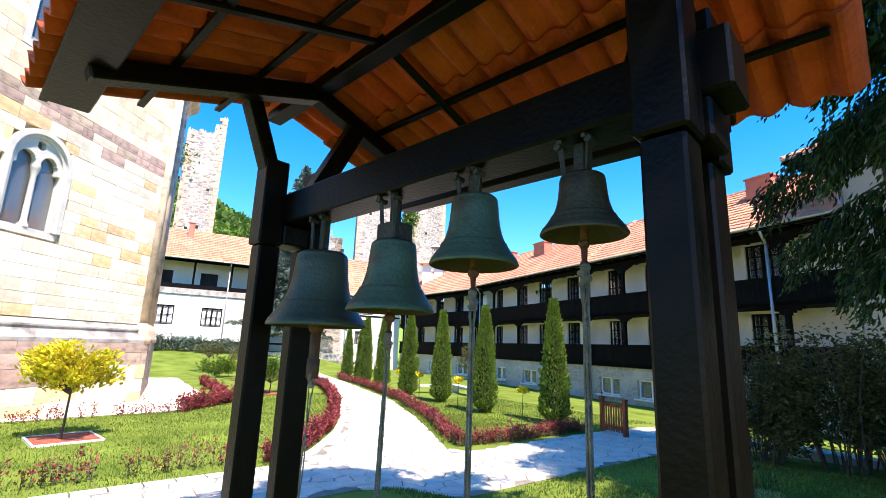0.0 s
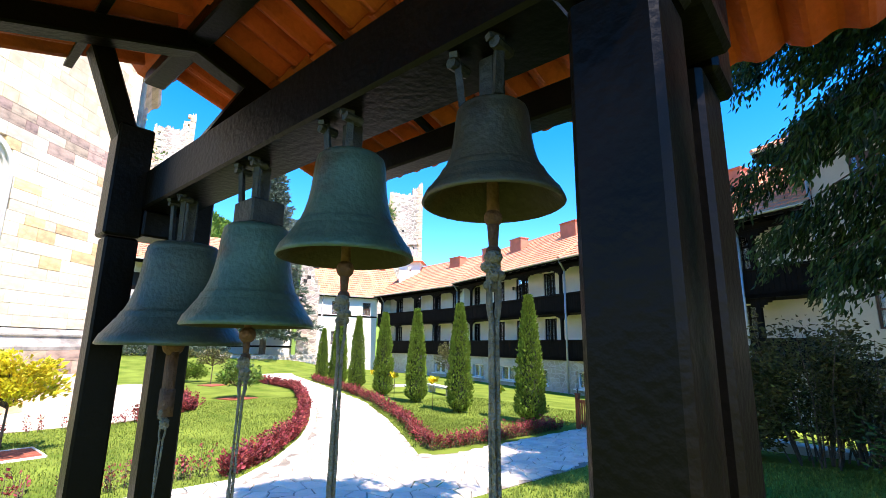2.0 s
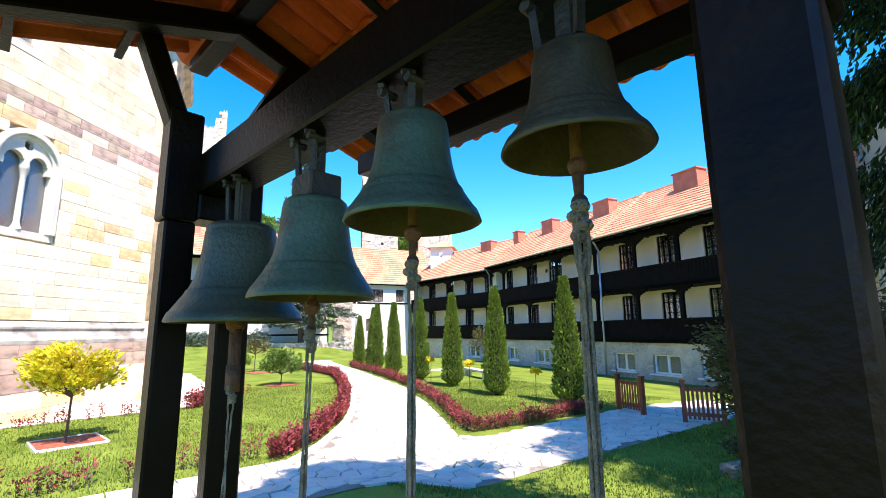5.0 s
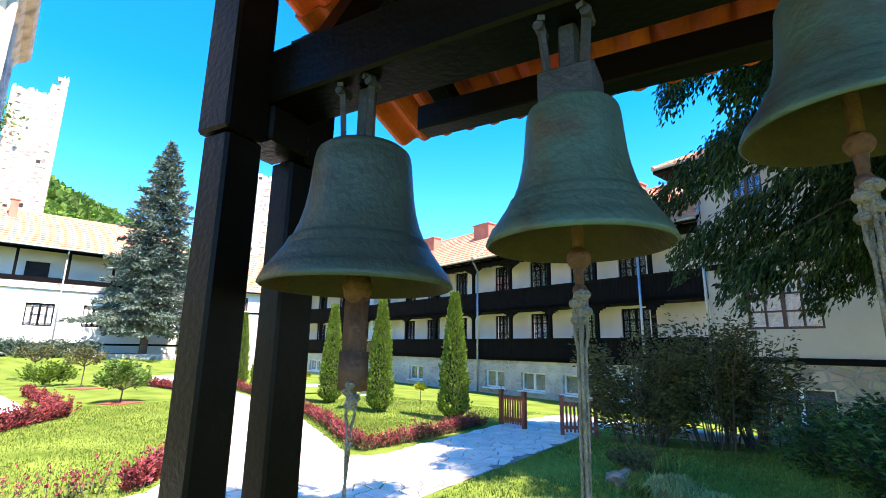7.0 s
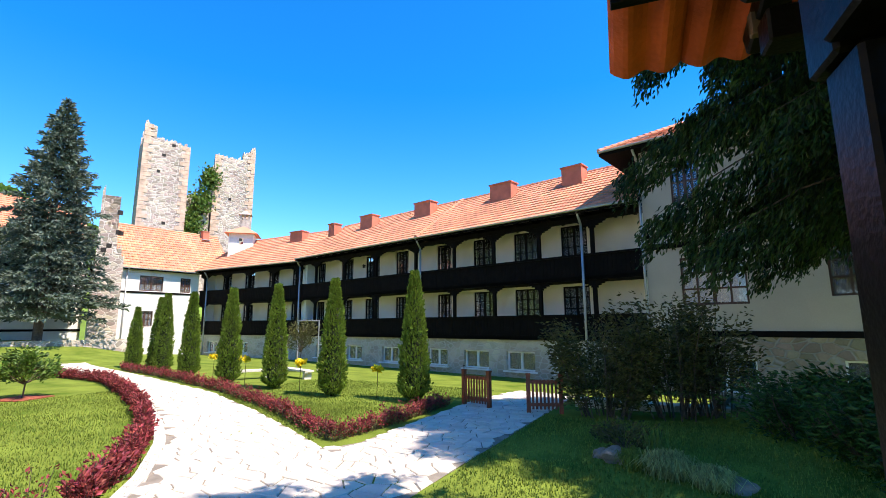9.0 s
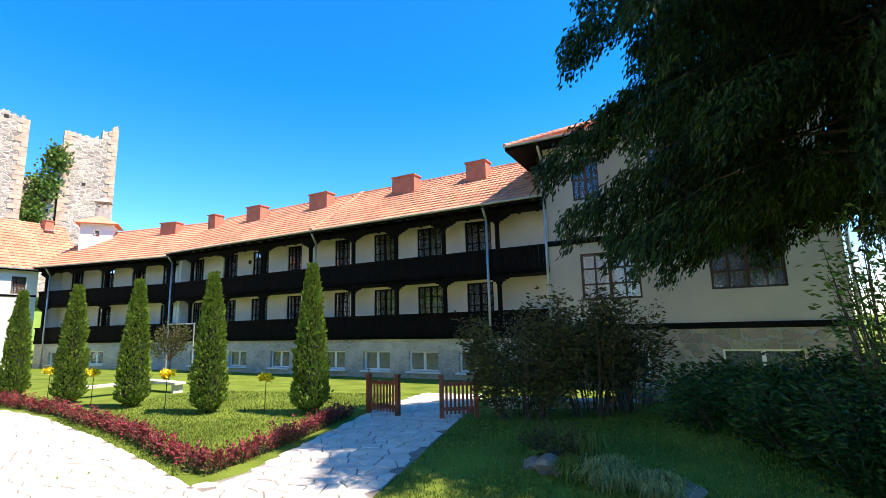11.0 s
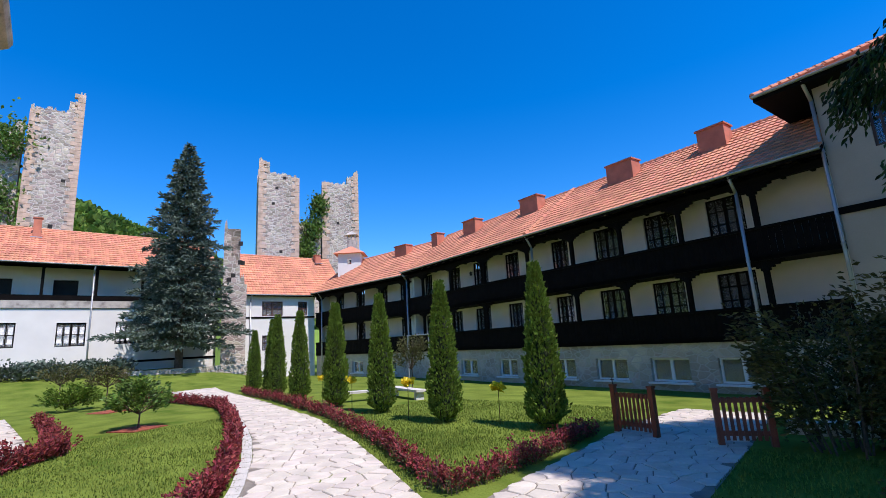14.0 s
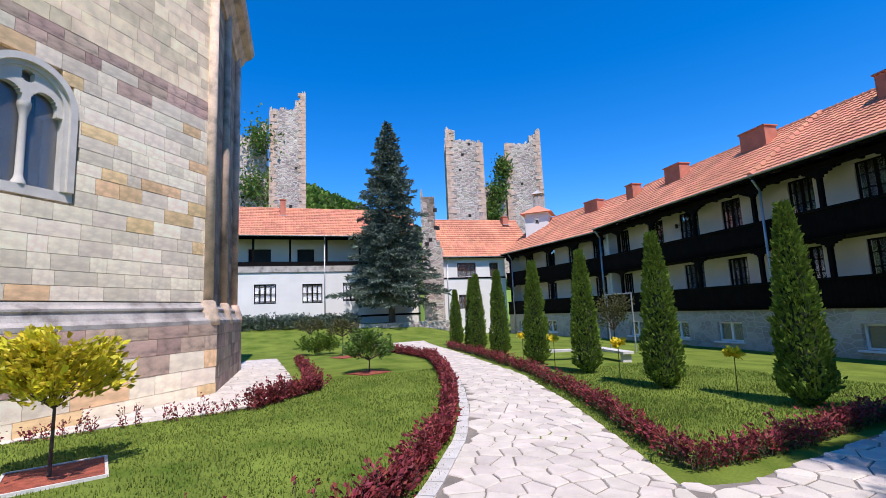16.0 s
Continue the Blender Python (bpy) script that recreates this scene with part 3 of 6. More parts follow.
roof_gable(link_house, -0.2, 9.5, (0, 7.05), (4.5, 11.4), (9, 7.05), "orange terracotta roof")
gutter(link_house, -0.2, 6.0, -0.06, 7.06)
downpipe(link_house, 0.35, 0.3, -0.6, 7.05, 0.3)
chimney(link_house, 8.0, 4.0, 11.1, 0.6, 0.6, 0.6)
# little turret on the roof corner
turret = thing("roof_turret", pose(-39.7, 32.6, 0, 0, 0, 40), "small white roof turret with hipped tiles and vent stack", "turret")
bm = bmesh.new()
pierced(bm, -1.1, 1.1, 8.5, 10.95, -1.1, -0.95, [(-0.2, 0.2, 9.9, 10.5)])
span(bm, (-1.1, -0.95, 8.5), (-0.95, 1.1, 10.95))
span(bm, (0.95, -0.95, 8.5), (1.1, 1.1, 10.95))
part("wall", bm, M_PLASTER, turret)
bm = bmesh.new()
bmesh.ops.create_cone(bm, cap_ends=True, segments=4, radius1=2.1, radius2=0.1, depth=0.9, matrix=Matrix.Translation((0, 0, 11.4)) @ Matrix.Rotation(radians(45), 4, "Z"))
part("roof", bm, M_TILE, turret)
bm = bmesh.new()
span(bm, (-0.45, 0.2, 11.2), (0.45, 1.1, 12.6))
for k in (-0.38, 0, 0.38):
    span(bm, (k - 0.06, 0.2, 12.6), (k + 0.06, 0.32, 13.1))
bmesh.ops.create_cone(bm, cap_ends=True, segments=4, radius1=0.85, radius2=0.05, depth=0.5, matrix=Matrix.Translation((0, 0.65, 13.35)) @ Matrix.Rotation(radians(45), 4, "Z"))
part("flue", bm, M_MOULD, turret, "dark stone vent stack")

# the right-hand house
house_r = thing("corner_house", FA, "cream plastered three-storey house with dark timber bands", "building")
rw = [(14.33, 16.57, 2.92, 4.81), (14.23, 15.3, 7.07, 8.84), (18.9, 21.15, 3.1, 5.0), (17.2, 18.4, 7.0, 8.8)]
rc = [(14.6, 16.6, -0.3, 0.95), (19.0, 21.4, 0.2, 1.0)]
bm = bmesh.new()
pierced(bm, 13.05, 22.75, -0.9, 1.75, 0.46, 0.95, rc)
part("plinth", bm, M_PLINTH_R, house_r, "rough brown stone basement")
bm = bmesh.new()
pierced(bm, 13.05, 22.75, 1.75, 10.1, 0.5, 0.9, rw)
M_WARM = mat("warm_plaster", (0.46, 0.39, 0.31), 0.9, 0.08, 0.6, 25, 0.08)
part("wall", bm, M_WARM, house_r, "cream plaster wall")
for lo, hi in (((13.05, 0.9, -0.9), (13.4, 8.6, 10.4)), ((22.4, 0.9, -0.9), (22.75, 8.6, 10.4)), ((13.05, 8.6, -0.9), (22.75, 8.9, 10.1))):
    bm = bmesh.new()
    span(bm, lo, hi)
    part("end_wall", bm, M_WARM, house_r)
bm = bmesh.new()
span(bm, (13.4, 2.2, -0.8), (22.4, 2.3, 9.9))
part("shade_backing", bm, M_SHADE, house_r)
for z, hh in ((1.72, 0.22), (5.24, 0.22)):
    bm = bmesh.new()
    span(bm, (13.0, 0.44, z), (22.8, 0.5, z + hh))
    part("band", bm, M_TIMBER, house_r)
for i, (a, b, c, d) in enumerate(rw):
    wo = set_window(house_r, *window_meshes(b - a, d - c, M_BROWNFR, 2, 3 if i != 1 else 2, 0.065), (a + b) / 2, 0.56, c, "brown wooden casement window")
    if i in (0, 2):
        bm = bmesh.new()
        n = 40
        for k in range(n):
            x0_, x1_ = -(b - a) / 2 + 0.08 + (b - a - 0.16) * k / n, -(b - a) / 2 + 0.08 + (b - a - 0.16) * (k + 1) / n
            y0_, y1_ = 0.16 + 0.02 * math.sin(k * 1.3), 0.16 + 0.02 * math.sin((k + 1) * 1.3)
            bm.faces.new([bm.verts.new(v) for v in ((x0_, y0_, 0.1), (x1_, y1_, 0.1), (x1_, y1_, d - c - 0.1), (x0_, y0_, d - c - 0.1))])
        if i == 0:
            part("curtain", bm, M_CURTAIN, wo, "pale curtain behind the glass")
        else:
            part("blind", bm, M_BROWNFR, wo, "drawn brown blind")
for a, b, c, d in rc:
    set_window(house_r, *window_meshes(b - a, d - c, M_PVC, 1, 1), (a + b) / 2, 0.6, c, "white basement window")
hip_roof(house_r, 11.6, 23.6, -0.25, 9.6, 9.72, 12.1, 3.6, "terracotta pantile roof")
gutter(house_r, 11.6, 23.6, -0.31, 9.74)
downpipe(house_r, 13.0, 0.38, -0.3, 9.72, 0.6)
downpipe(house_r, 22.85, 0.38, -0.3, 9.72, 0.6)
chimney(house_r, 19.2, 3.4, 11.6, 1.4)

# the far white house
FW = pose(-46.5, 12, 0, 0, 0, 80)
house_w = thing("refectory_house", FW, "white plastered house with an upper timber gallery and an orange roof", "building")
ww = [(-4.5, -2.7, 3.3, 5.0), (-0.52, 1.2, 3.25, 4.95), (3.0, 4.4, 3.3, 5.0), (-8.6, -6.8, 3.3, 5.0)]
wb = [(-4.6, -2.6, 1.05, 1.75), (-0.6, 1.3, 1.05, 1.75), (2.6, 4.2, 1.05, 1.75)]
bm = bmesh.new()
pierced(bm, -16, 10.2, 0.0, 6.05, 0.5, 0.9, ww + wb)
span(bm, (-16, 9, 0), (10.2, 9.3, 9))
span(bm, (9.9, 0.9, 0), (10.2, 9, 9))
part("wall", bm, M_PLASTER, house_w)
bm = bmesh.new()
pierced(bm, -16, 10.2, 6.05, 9.2, 2.2, 2.5, [(-5.1, -3.2, 6.7, 8.3), (-0.9, 0.6, 6.7, 8.3), (-8.7, -7, 6.7, 8.3)])
part("wall", bm, M_CREAM, house_w)
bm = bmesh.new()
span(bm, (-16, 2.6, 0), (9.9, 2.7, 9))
part("shade_backing", bm, M_SHADE, house_w)
bm = bmesh.new()
span(bm, (-16, 0.45, 1.85), (10.2, 0.5, 2.02))
part("band", bm, M_TIMBER, house_w)
bm = bmesh.new()
span(bm, (-16, 0.5, 6.05), (10.2, 2.2, 6.2))
span(bm, (-16, 0.42, 6.0), (10.2, 0.5, 6.95))
part("parapet", bm, M_TIMBER, house_w, "dark timber gallery parapet")
bm = bmesh.new()
span(bm, (-16, 0.40, 6.02), (10.2, 0.42, 6.55))
part("gallery_board", bm, M_MOULD, house_w, "weathered grey board")
for p in (-8, -4.6, -1.55, 1.6, 4.6, 7.6):
    bm = bmesh.new()
    span(bm, (p - 0.09, 0.5, 6.2), (p + 0.09, 0.68, 9.0))
    part("post", bm, M_TIMBER, house_w)
for a, b, c, d in ww:
    wo = set_window(house_w, *window_meshes(b - a, d - c, M_TIMBER, 2, 2), (a + b) / 2, 0.55, c)
    for k in range(4):
        bm = bmesh.new()
        cx = -(b - a) / 2 + (b - a) * (k + 0.5) / 4
        span(bm, (cx - 0.13, 0.14, 0.25), (cx + 0.13, 0.15, d - c - 0.3))
        part("curtain", bm, M_CURTAIN, wo)
for a, b, c, d in wb:
    set_window(house_w, *window_meshes(b - a, d - c, M_TIMBER, 2, 1), (a + b) / 2, 0.6, c)
roof_gable(house_w, -16, 10.3, (0, 9.2), (5.0, 12.7), (10, 9.2), "orange terracotta roof")
gutter(house_w, -16, 10.3, -0.06, 9.22)
downpipe(house_w, 1.4, 0.36, 0.7, 9.2, 0.36)
chimney(house_w, -2.2, 3.9, 12.0, 0.5, 0.5, 1.3)

# ---- ruined towers ----


def ruin(name, x, y, turn, w, d, z0, profile, label, seed, quoins=True):
    """A roofless rubble tower; profile: heights of the wall top, left to right along the front."""
    rng = random.Random(seed)
    th = thing(name, pose(x, y, 0, 0, 0, turn), label, "ruin")
    thick = 1.3
    n = 30

    def slab(pts, turned, u0, u1):
        """One wall: an outline of (along, height) points drawn through the wall's thickness."""
        bm = bmesh.new()
        near = [bm.verts.new((u0, p, z) if turned else (p, u0, z)) for p, z in pts]
        far = [bm.verts.new((u1, p, z) if turned else (p, u1, z)) for p, z in pts]
        bm.faces.new(near)
        bm.faces.new(far[::-1])
        for i in range(len(pts)):
            j = (i + 1) % len(pts)
            bm.faces.new((near[i], near[j], far[j], far[i]))
        part("rubble_wall", bm, M_RUBBLE, th, "pale rubble masonry with ragged top")

    def top(f):
        k = f * (len(profile) - 1)
        i = min(int(k), len(profile) - 2)
        return profile[i] + (profile[i + 1] - profile[i]) * (0 if k - i < 0.5 else 1)
    for u0, u1, drop in ((0, thick, 0.0), (d - thick, d, 0.8)):
        line = []
        for i in range(n + 1):
            px = -w / 2 + w * i / n
            z = top(i / n) + rng.uniform(-0.22, 0.22) - drop * rng.random()
            line += [(px, z), (px + w / n * 0.6, z + rng.uniform(-0.08, 0.08))] if i < n else [(px, z)]
        slab([(-w / 2, z0)] + line + [(w / 2, z0)], False, u0, u1)
    for sx, hh in ((-w / 2, profile[0]), (w / 2 - thick, profile[-1])):
        line = []
        for i in range(15):
            line.append((thick + (d - 2 * thick) * i / 14, hh - 1.4 * abs(math.sin(i * 0.9)) - rng.random() * 0.9))
        slab([(thick, z0)] + line + [(d - thick, z0)], True, sx, sx + thick)
    if quoins:
        for sx, hh in ((-w / 2, profile[0]), (w / 2, profile[-1])):
            z, k = z0, 0
            while z < hh - 0.4:
                q = 0.55 + 0.35 * (k % 2) + rng.uniform(-0.1, 0.1)
                s = 1 if sx < 0 else -1
                bm = bmesh.new()
                span(bm, (sx - s * 0.04, -0.04 - rng.uniform(0, 0.04), z), (sx + s * q, 0.5, z + 0.46))
                part("quoin", bm, M_QUOIN, th)
                z += 0.48
                k += 1
    # putlog holes are not cut: dark blocks paint the shade inside them
    for k in range(5):
        bm = bmesh.new()
        hx, hz = rng.uniform(-w * 0.35, w * 0.35), rng.uniform(z0 + 4, profile[0] - 2)
        span(bm, (hx - 0.18, -0.012, hz), (hx + 0.18, 0.2, hz + 0.35))
        part("putlog_shade", bm, M_SHADE, th)
    return th


ruin("ruined_tower", -53.9, 33.3, 63, 4.7, 7.0, 6, [25.6, 23.8, 23.7, 23.6, 23.5, 23.4], "tall ruined rubble tower with a jagged top", 3)
ruin("ruined_tower", -52.9, 41.9, 58, 4.8, 7.5, 6, [24.2, 24.1, 24.0, 24.2, 25.2, 26.0], "tall ruined rubble tower with a raised corner", 4)
ruin("ruined_tower", -65.9, 13.6, 80, 4.5, 7.0, 6, [29.4, 29.4, 29.5, 29.6, 29.8, 32.0], "tall ruined rubble tower above the white house", 5)
ruin("ruined_curtain_wall", -67.5, 9.2, 80, 4.0, 2.6, 6, [25.0, 25.6, 26.2, 27.5], "overgrown rubble curtain wall", 6, False)
ruin("ruined_curtain_wall", -55.5, 38.0, 62, 4.2, 2.6, 6, [19.5, 18.5, 18.0, 19.0], "low ruined wall between two towers", 7, False)
ruin("ruined_wall_stub", -43.1, 22.6, 62, 1.9, 2.6, -1.0, [13.4, 12.6, 10.2, 9.6, 8.6, 8.0], "narrow stub of ruined rubble wall beside the link building", 8, False)

# ---- church ----
M_BLOCKS = bmesh.new()
bmesh.ops.create_cube(M_BLOCKS, size=1.0)
bevel(M_BLOCKS, 0.02)
BLOCK = to_mesh("block", M_BLOCKS, M_STONE)
BLOCK_O = BLOCK.copy()
BLOCK_O.materials[0] = M_STONE_O
BLOCK_W = BLOCK.copy()
BLOCK_W.materials[0] = M_WEATHER


def ashlar(parent, x0, x1, z0, z1, y, row, length, holes, keep, seed, weathered=99.0, depth=0.12, joined=None):
    """Coursed blocks on a wall plane. Those inside keep (x0, x1, z0, z1) are parts of their own, the rest are joined."""
    rng = random.Random(seed)
    rest = bmesh.new()
    z = z0
    while z < z1 - 0.02:
        h = min(row * rng.uniform(0.85, 1.15), z1 - z)
        if z1 - z - h < 0.1:
            h = z1 - z
        x = x0 - rng.uniform(0, length * 0.6)
        while x < x1:
            w = length * rng.uniform(0.6, 1.5)
            a, b = max(x, x0), min(x + w, x1)
            x += w
            spans = [(a, b)]
            for hx0, hx1, hz0, hz1 in holes:
                if hz0 < z + h / 2 < hz1:
                    spans = [s for p, q in spans for s in ((p, min(q, hx0)), (max(p, hx1), q)) if s[1] - s[0] > 0.04]
            for p, q in spans:
                if q - p < 0.04:
                    continue
                g = 0.010
                c = ((p + q) / 2, y + depth / 2 + rng.uniform(-0.006, 0.006), z + h / 2)
                s = (q - p - g, depth, h - g)
                if keep[0] < c[0] < keep[1] and keep[2] < c[2] < keep[3]:
                    old = c[2] + 0.35 * rng.uniform(-1, 1) > weathered
                    hang("block", BLOCK_W if old else BLOCK_O if rng.random() < 0.15 else BLOCK, parent, Matrix.LocRotScale(c, None, s))
                else:
                    box(rest, c, s)
        z += h
    if len(rest.verts):
        ob = part("block_rest", rest, joined or M_STONE_J, parent)
        ob["kind"] = "stuff"
    else:
        rest.free()


def sweep(bm, prof, x0, x1):
    """A moulding: rows of (y, z) drawn along x."""
    rows = [[bm.verts.new((x, y, z)) for y, z in prof] for x in (x0, x1)]
    for i in range(len(prof) - 1):
        bm.faces.new((rows[0][i], rows[1][i], rows[1][i + 1], rows[0][i + 1]))
    for r in rows:
        bm.faces.new(r)


MOULD = [(0.6, 1.93), (0.0, 1.93), (0.0, 2.03), (0.03, 2.06), (0.10, 2.12), (0.14, 2.2), (0.16, 2.26), (0.20, 2.26), (0.20, 2.30), (0.17, 2.33), (0.17, 2.38), (0.22, 2.42), (0.27, 2.46), (0.30, 2.52), (0.36, 2.55), (0.6, 2.55)]
church = thing("church_apse", pose(-16.5, 0.3, 0, 0, 0, 133.6), "honey-coloured ashlar church apse on a weathered moulded plinth", "church")
cb = bmesh.new()
pierced(cb, -7, 4.55, -0.8, 1.95, 0.06, 0.6, [])
pierced(cb, -7, 4.38, 1.95, 14.2, 0.42, 1.2, [(-1.06, 0.56, 4.86, 6.65), (-0.9, 0.4, 6.65, 7.25), (-1.25, -0.45, 9.9, 11.8)])
part("core_wall", cb, M_MORTAR, church, "lime mortar core behind the facing")
# near-black sheet that paints the dark interior behind the church windows
cb = bmesh.new()
span(cb, (-7, 1.9, 0), (4, 2.0, 13))
part("shade_backing", cb, M_SHADE, church)
cb = bmesh.new()
sweep(cb, MOULD, -7, 4.5)
part("moulding", cb, M_MOULD, church, "weathered grey moulded string course")


def bifora(parent, cx, z0, spring, rad, light):
    """A twin pointed window under a round arch, with a pierced roundel and a mullion shaft."""
    bm = bmesh.new()
    n = 20
    for r0, r1, y0, y1 in ((rad - 0.14, rad, 0.24, 0.44), (rad - 0.24, rad - 0.14, 0.31, 0.5)):
        for i in range(n):
            a, b = math.pi * i / n, math.pi * (i + 1) / n
            ring = [bm.verts.new((cx + r * math.cos(t), y, spring + r * math.sin(t))) for y in (y0, y1) for t in (a, b) for r in (r0, r1)]
            for q in ((0, 1, 3, 2), (4, 6, 7, 5), (0, 2, 6, 4), (1, 5, 7, 3)):
                bm.faces.new([ring[k] for k in q])
        for s in (-1, 1):
            span(bm, (cx + s * r0, y0, z0), (cx + s * r1, y1, spring))
    part("arch_moulding", bm, M_TRACERY, parent)
    bm = bmesh.new()
    r = rad - 0.24
    m = 36
    for i in range(m):
        x0, x1 = cx - r + 2 * r * i / m, cx - r + 2 * r * (i + 1) / m
        xm = (x0 + x1) / 2
        topz = spring + math.sqrt(max(0, r * r - (xm - cx) ** 2))
        lx = abs(abs(xm - cx) - (light / 2 + 0.07))
        lowz = spring + (math.sqrt(max(0, (light / 2) ** 2 - lx ** 2)) * 1.1 if lx < light / 2 else -0.15)
        hole = 0.0
        if abs(xm - cx) < 0.13:
            hole = math.sqrt(0.13 ** 2 - (xm - cx) ** 2)
            hz = spring + 0.52 * r / 0.7
            if hz - hole > lowz:
                span(bm, (x0, 0.36, lowz), (x1, 0.5, hz - hole))
            if topz > hz + hole:
                span(bm, (x0, 0.36, hz + hole), (x1, 0.5, topz))
        elif topz > lowz + 0.01:
            span(bm, (x0, 0.36, lowz), (x1, 0.5, topz))
    part("tracery", bm, M_TRACERY, parent, "pale stone tracery with a roundel")
    bm = bmesh.new()
    lathe(bm, [(0.12, 0), (0.12, 0.06), (0.085, 0.12), (0.07, 0.2), (0.065, spring - z0 - 0.35), (0.08, spring - z0 - 0.3), (0.11, spring - z0 - 0.16), (0.12, spring - z0 - 0.14), (0.12, spring - z0 - 0.05)], 16, Matrix.Translation((cx, 0.42, z0)))
    part("mullion_shaft", bm, M_TRACERY, parent, smooth=True)
    bm = bmesh.new()
    span(bm, (cx - rad + 0.2, 0.50, z0), (cx + rad - 0.2, 0.52, spring + r))
    part("pane", bm, M_GLASS, parent)
    bm = bmesh.new()
    span(bm, (cx - rad - 0.03, 0.33, z0 - 0.2), (cx + rad + 0.03, 0.55, z0))
    part("window_sill", bm, M_TRACERY, parent)


bifora(church, -0.25, 4.86, 6.62, 0.93, 0.5)
bm = bmesh.new()
for a, b in (((-1.42, 9.75), (-1.22, 11.9)), ((-0.48, 9.75), (-0.28, 11.9)), ((-1.42, 9.55), (-0.28, 9.75))):
    span(bm, (a[0], 0.30, a[1]), (b[0], 0.6, b[1]))
part("window_surround", bm, M_TRACERY, church)
bm = bmesh.new()
span(bm, (-1.22, 0.5, 9.75), (-0.48, 0.52, 11.9))
part("pane", bm, M_GLASS, church)

church_side = thing("church_apse", pose(-19.63, 3.58, 0, 0, 0, 169), "shaded side of the ashlar church apse with slender shafts", "church")
cb = bmesh.new()
pierced(cb, 0.1, 6.2, -0.8, 1.95, 0.08, 0.6, [])
pierced(cb, 0.1, 5.9, 1.95, 14.2, 0.42, 1.2, [])
span(cb, (-0.4, 0.8, 12), (6, 3.0, 14.2))
part("core_wall", cb, M_MORTAR, church_side)
cb = bmesh.new()
sweep(cb, MOULD, 0.05, 6.2)
part("moulding", cb, M_MOULD, church_side)
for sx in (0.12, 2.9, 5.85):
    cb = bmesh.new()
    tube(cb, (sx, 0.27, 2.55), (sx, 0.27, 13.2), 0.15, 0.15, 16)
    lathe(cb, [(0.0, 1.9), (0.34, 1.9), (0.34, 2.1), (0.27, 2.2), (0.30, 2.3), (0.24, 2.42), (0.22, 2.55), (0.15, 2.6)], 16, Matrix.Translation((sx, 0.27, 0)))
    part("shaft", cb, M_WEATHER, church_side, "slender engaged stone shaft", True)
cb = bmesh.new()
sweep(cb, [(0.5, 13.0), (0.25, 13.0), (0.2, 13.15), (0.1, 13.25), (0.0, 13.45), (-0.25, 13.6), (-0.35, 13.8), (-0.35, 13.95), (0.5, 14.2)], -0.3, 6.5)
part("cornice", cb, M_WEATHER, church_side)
cb = bmesh.new()
sweep(cb, [(0.5, 13.0), (0.25, 13.0), (0.2, 13.15), (0.1, 13.25), (0.0, 13.45), (-0.25, 13.6), (-0.35, 13.8), (-0.35, 13.95), (0.5, 14.2)], -7, 4.6)
part("cornice", cb, M_WEATHER, church)

# ---- paths ----
PATH_L = [(-8.65, -6.0), (-8.65, 4.3), (-9.6, 5.35), (-11.3, 6.75), (-13.2, 7.95), (-15.3, 9.1), (-18.0, 10.35), (-20.4, 11.35), (-22.6, 12.2), (-27.0, 13.4), (-34.0, 14.6)]
PATH_R = [(-34.0, 17.0), (-28.0, 15.3), (-22.5, 13.75), (-19.5, 12.75), (-16.6, 11.85), (-12.5, 9.95), (-10.0, 8.6), (-8.35, 7.67), (-7.97, 8.1), (-7.95, 13.0), (-7.7, 17.5), (-5.6, 17.5), (-5.5, 12.6), (-5.65, 9.0), (-5.7, 5.0), (-5.7, -6.0)]
PATH_POLY = PATH_L + PATH_R
CHURCH_PATH = [(-15.3, -3.5), (-16.2, 0.9), (-16.45, 2.7), (-16.6, 4.2), (-18.2, 5.4), (-21.5, 6.0), (-25.6, 6.4), (-30, 6.8), (-30, 5.2), (-25.5, 4.6), (-19.6, 3.3), (-15.5, -0.9)]


def inside(p, poly):
    x, y = p[0], p[1]
    c = False
    for (ax, ay), (bx, by) in zip(poly, poly[1:] + poly[:1]):
        if (ay > y) != (by > y) and x < (bx - ax) * (y - ay) / (by - ay) + ax:
            c = not c
    return c


def clip(poly, a, b, c):
    """The part of poly where a*x + b*y <= c."""
    out = []
    for p, q in zip(poly, poly[1:] + poly[:1]):
        dp, dq = a * p[0] + b * p[1] - c, a * q[0] + b * q[1] - c
        if dp <= 0:
            out.append(p)
        if dp * dq < 0:
            t = dp / (dp - dq)
            out.append((p[0] + (q[0] - p[0]) * t, p[1] + (q[1] - p[1]) * t))
    return out


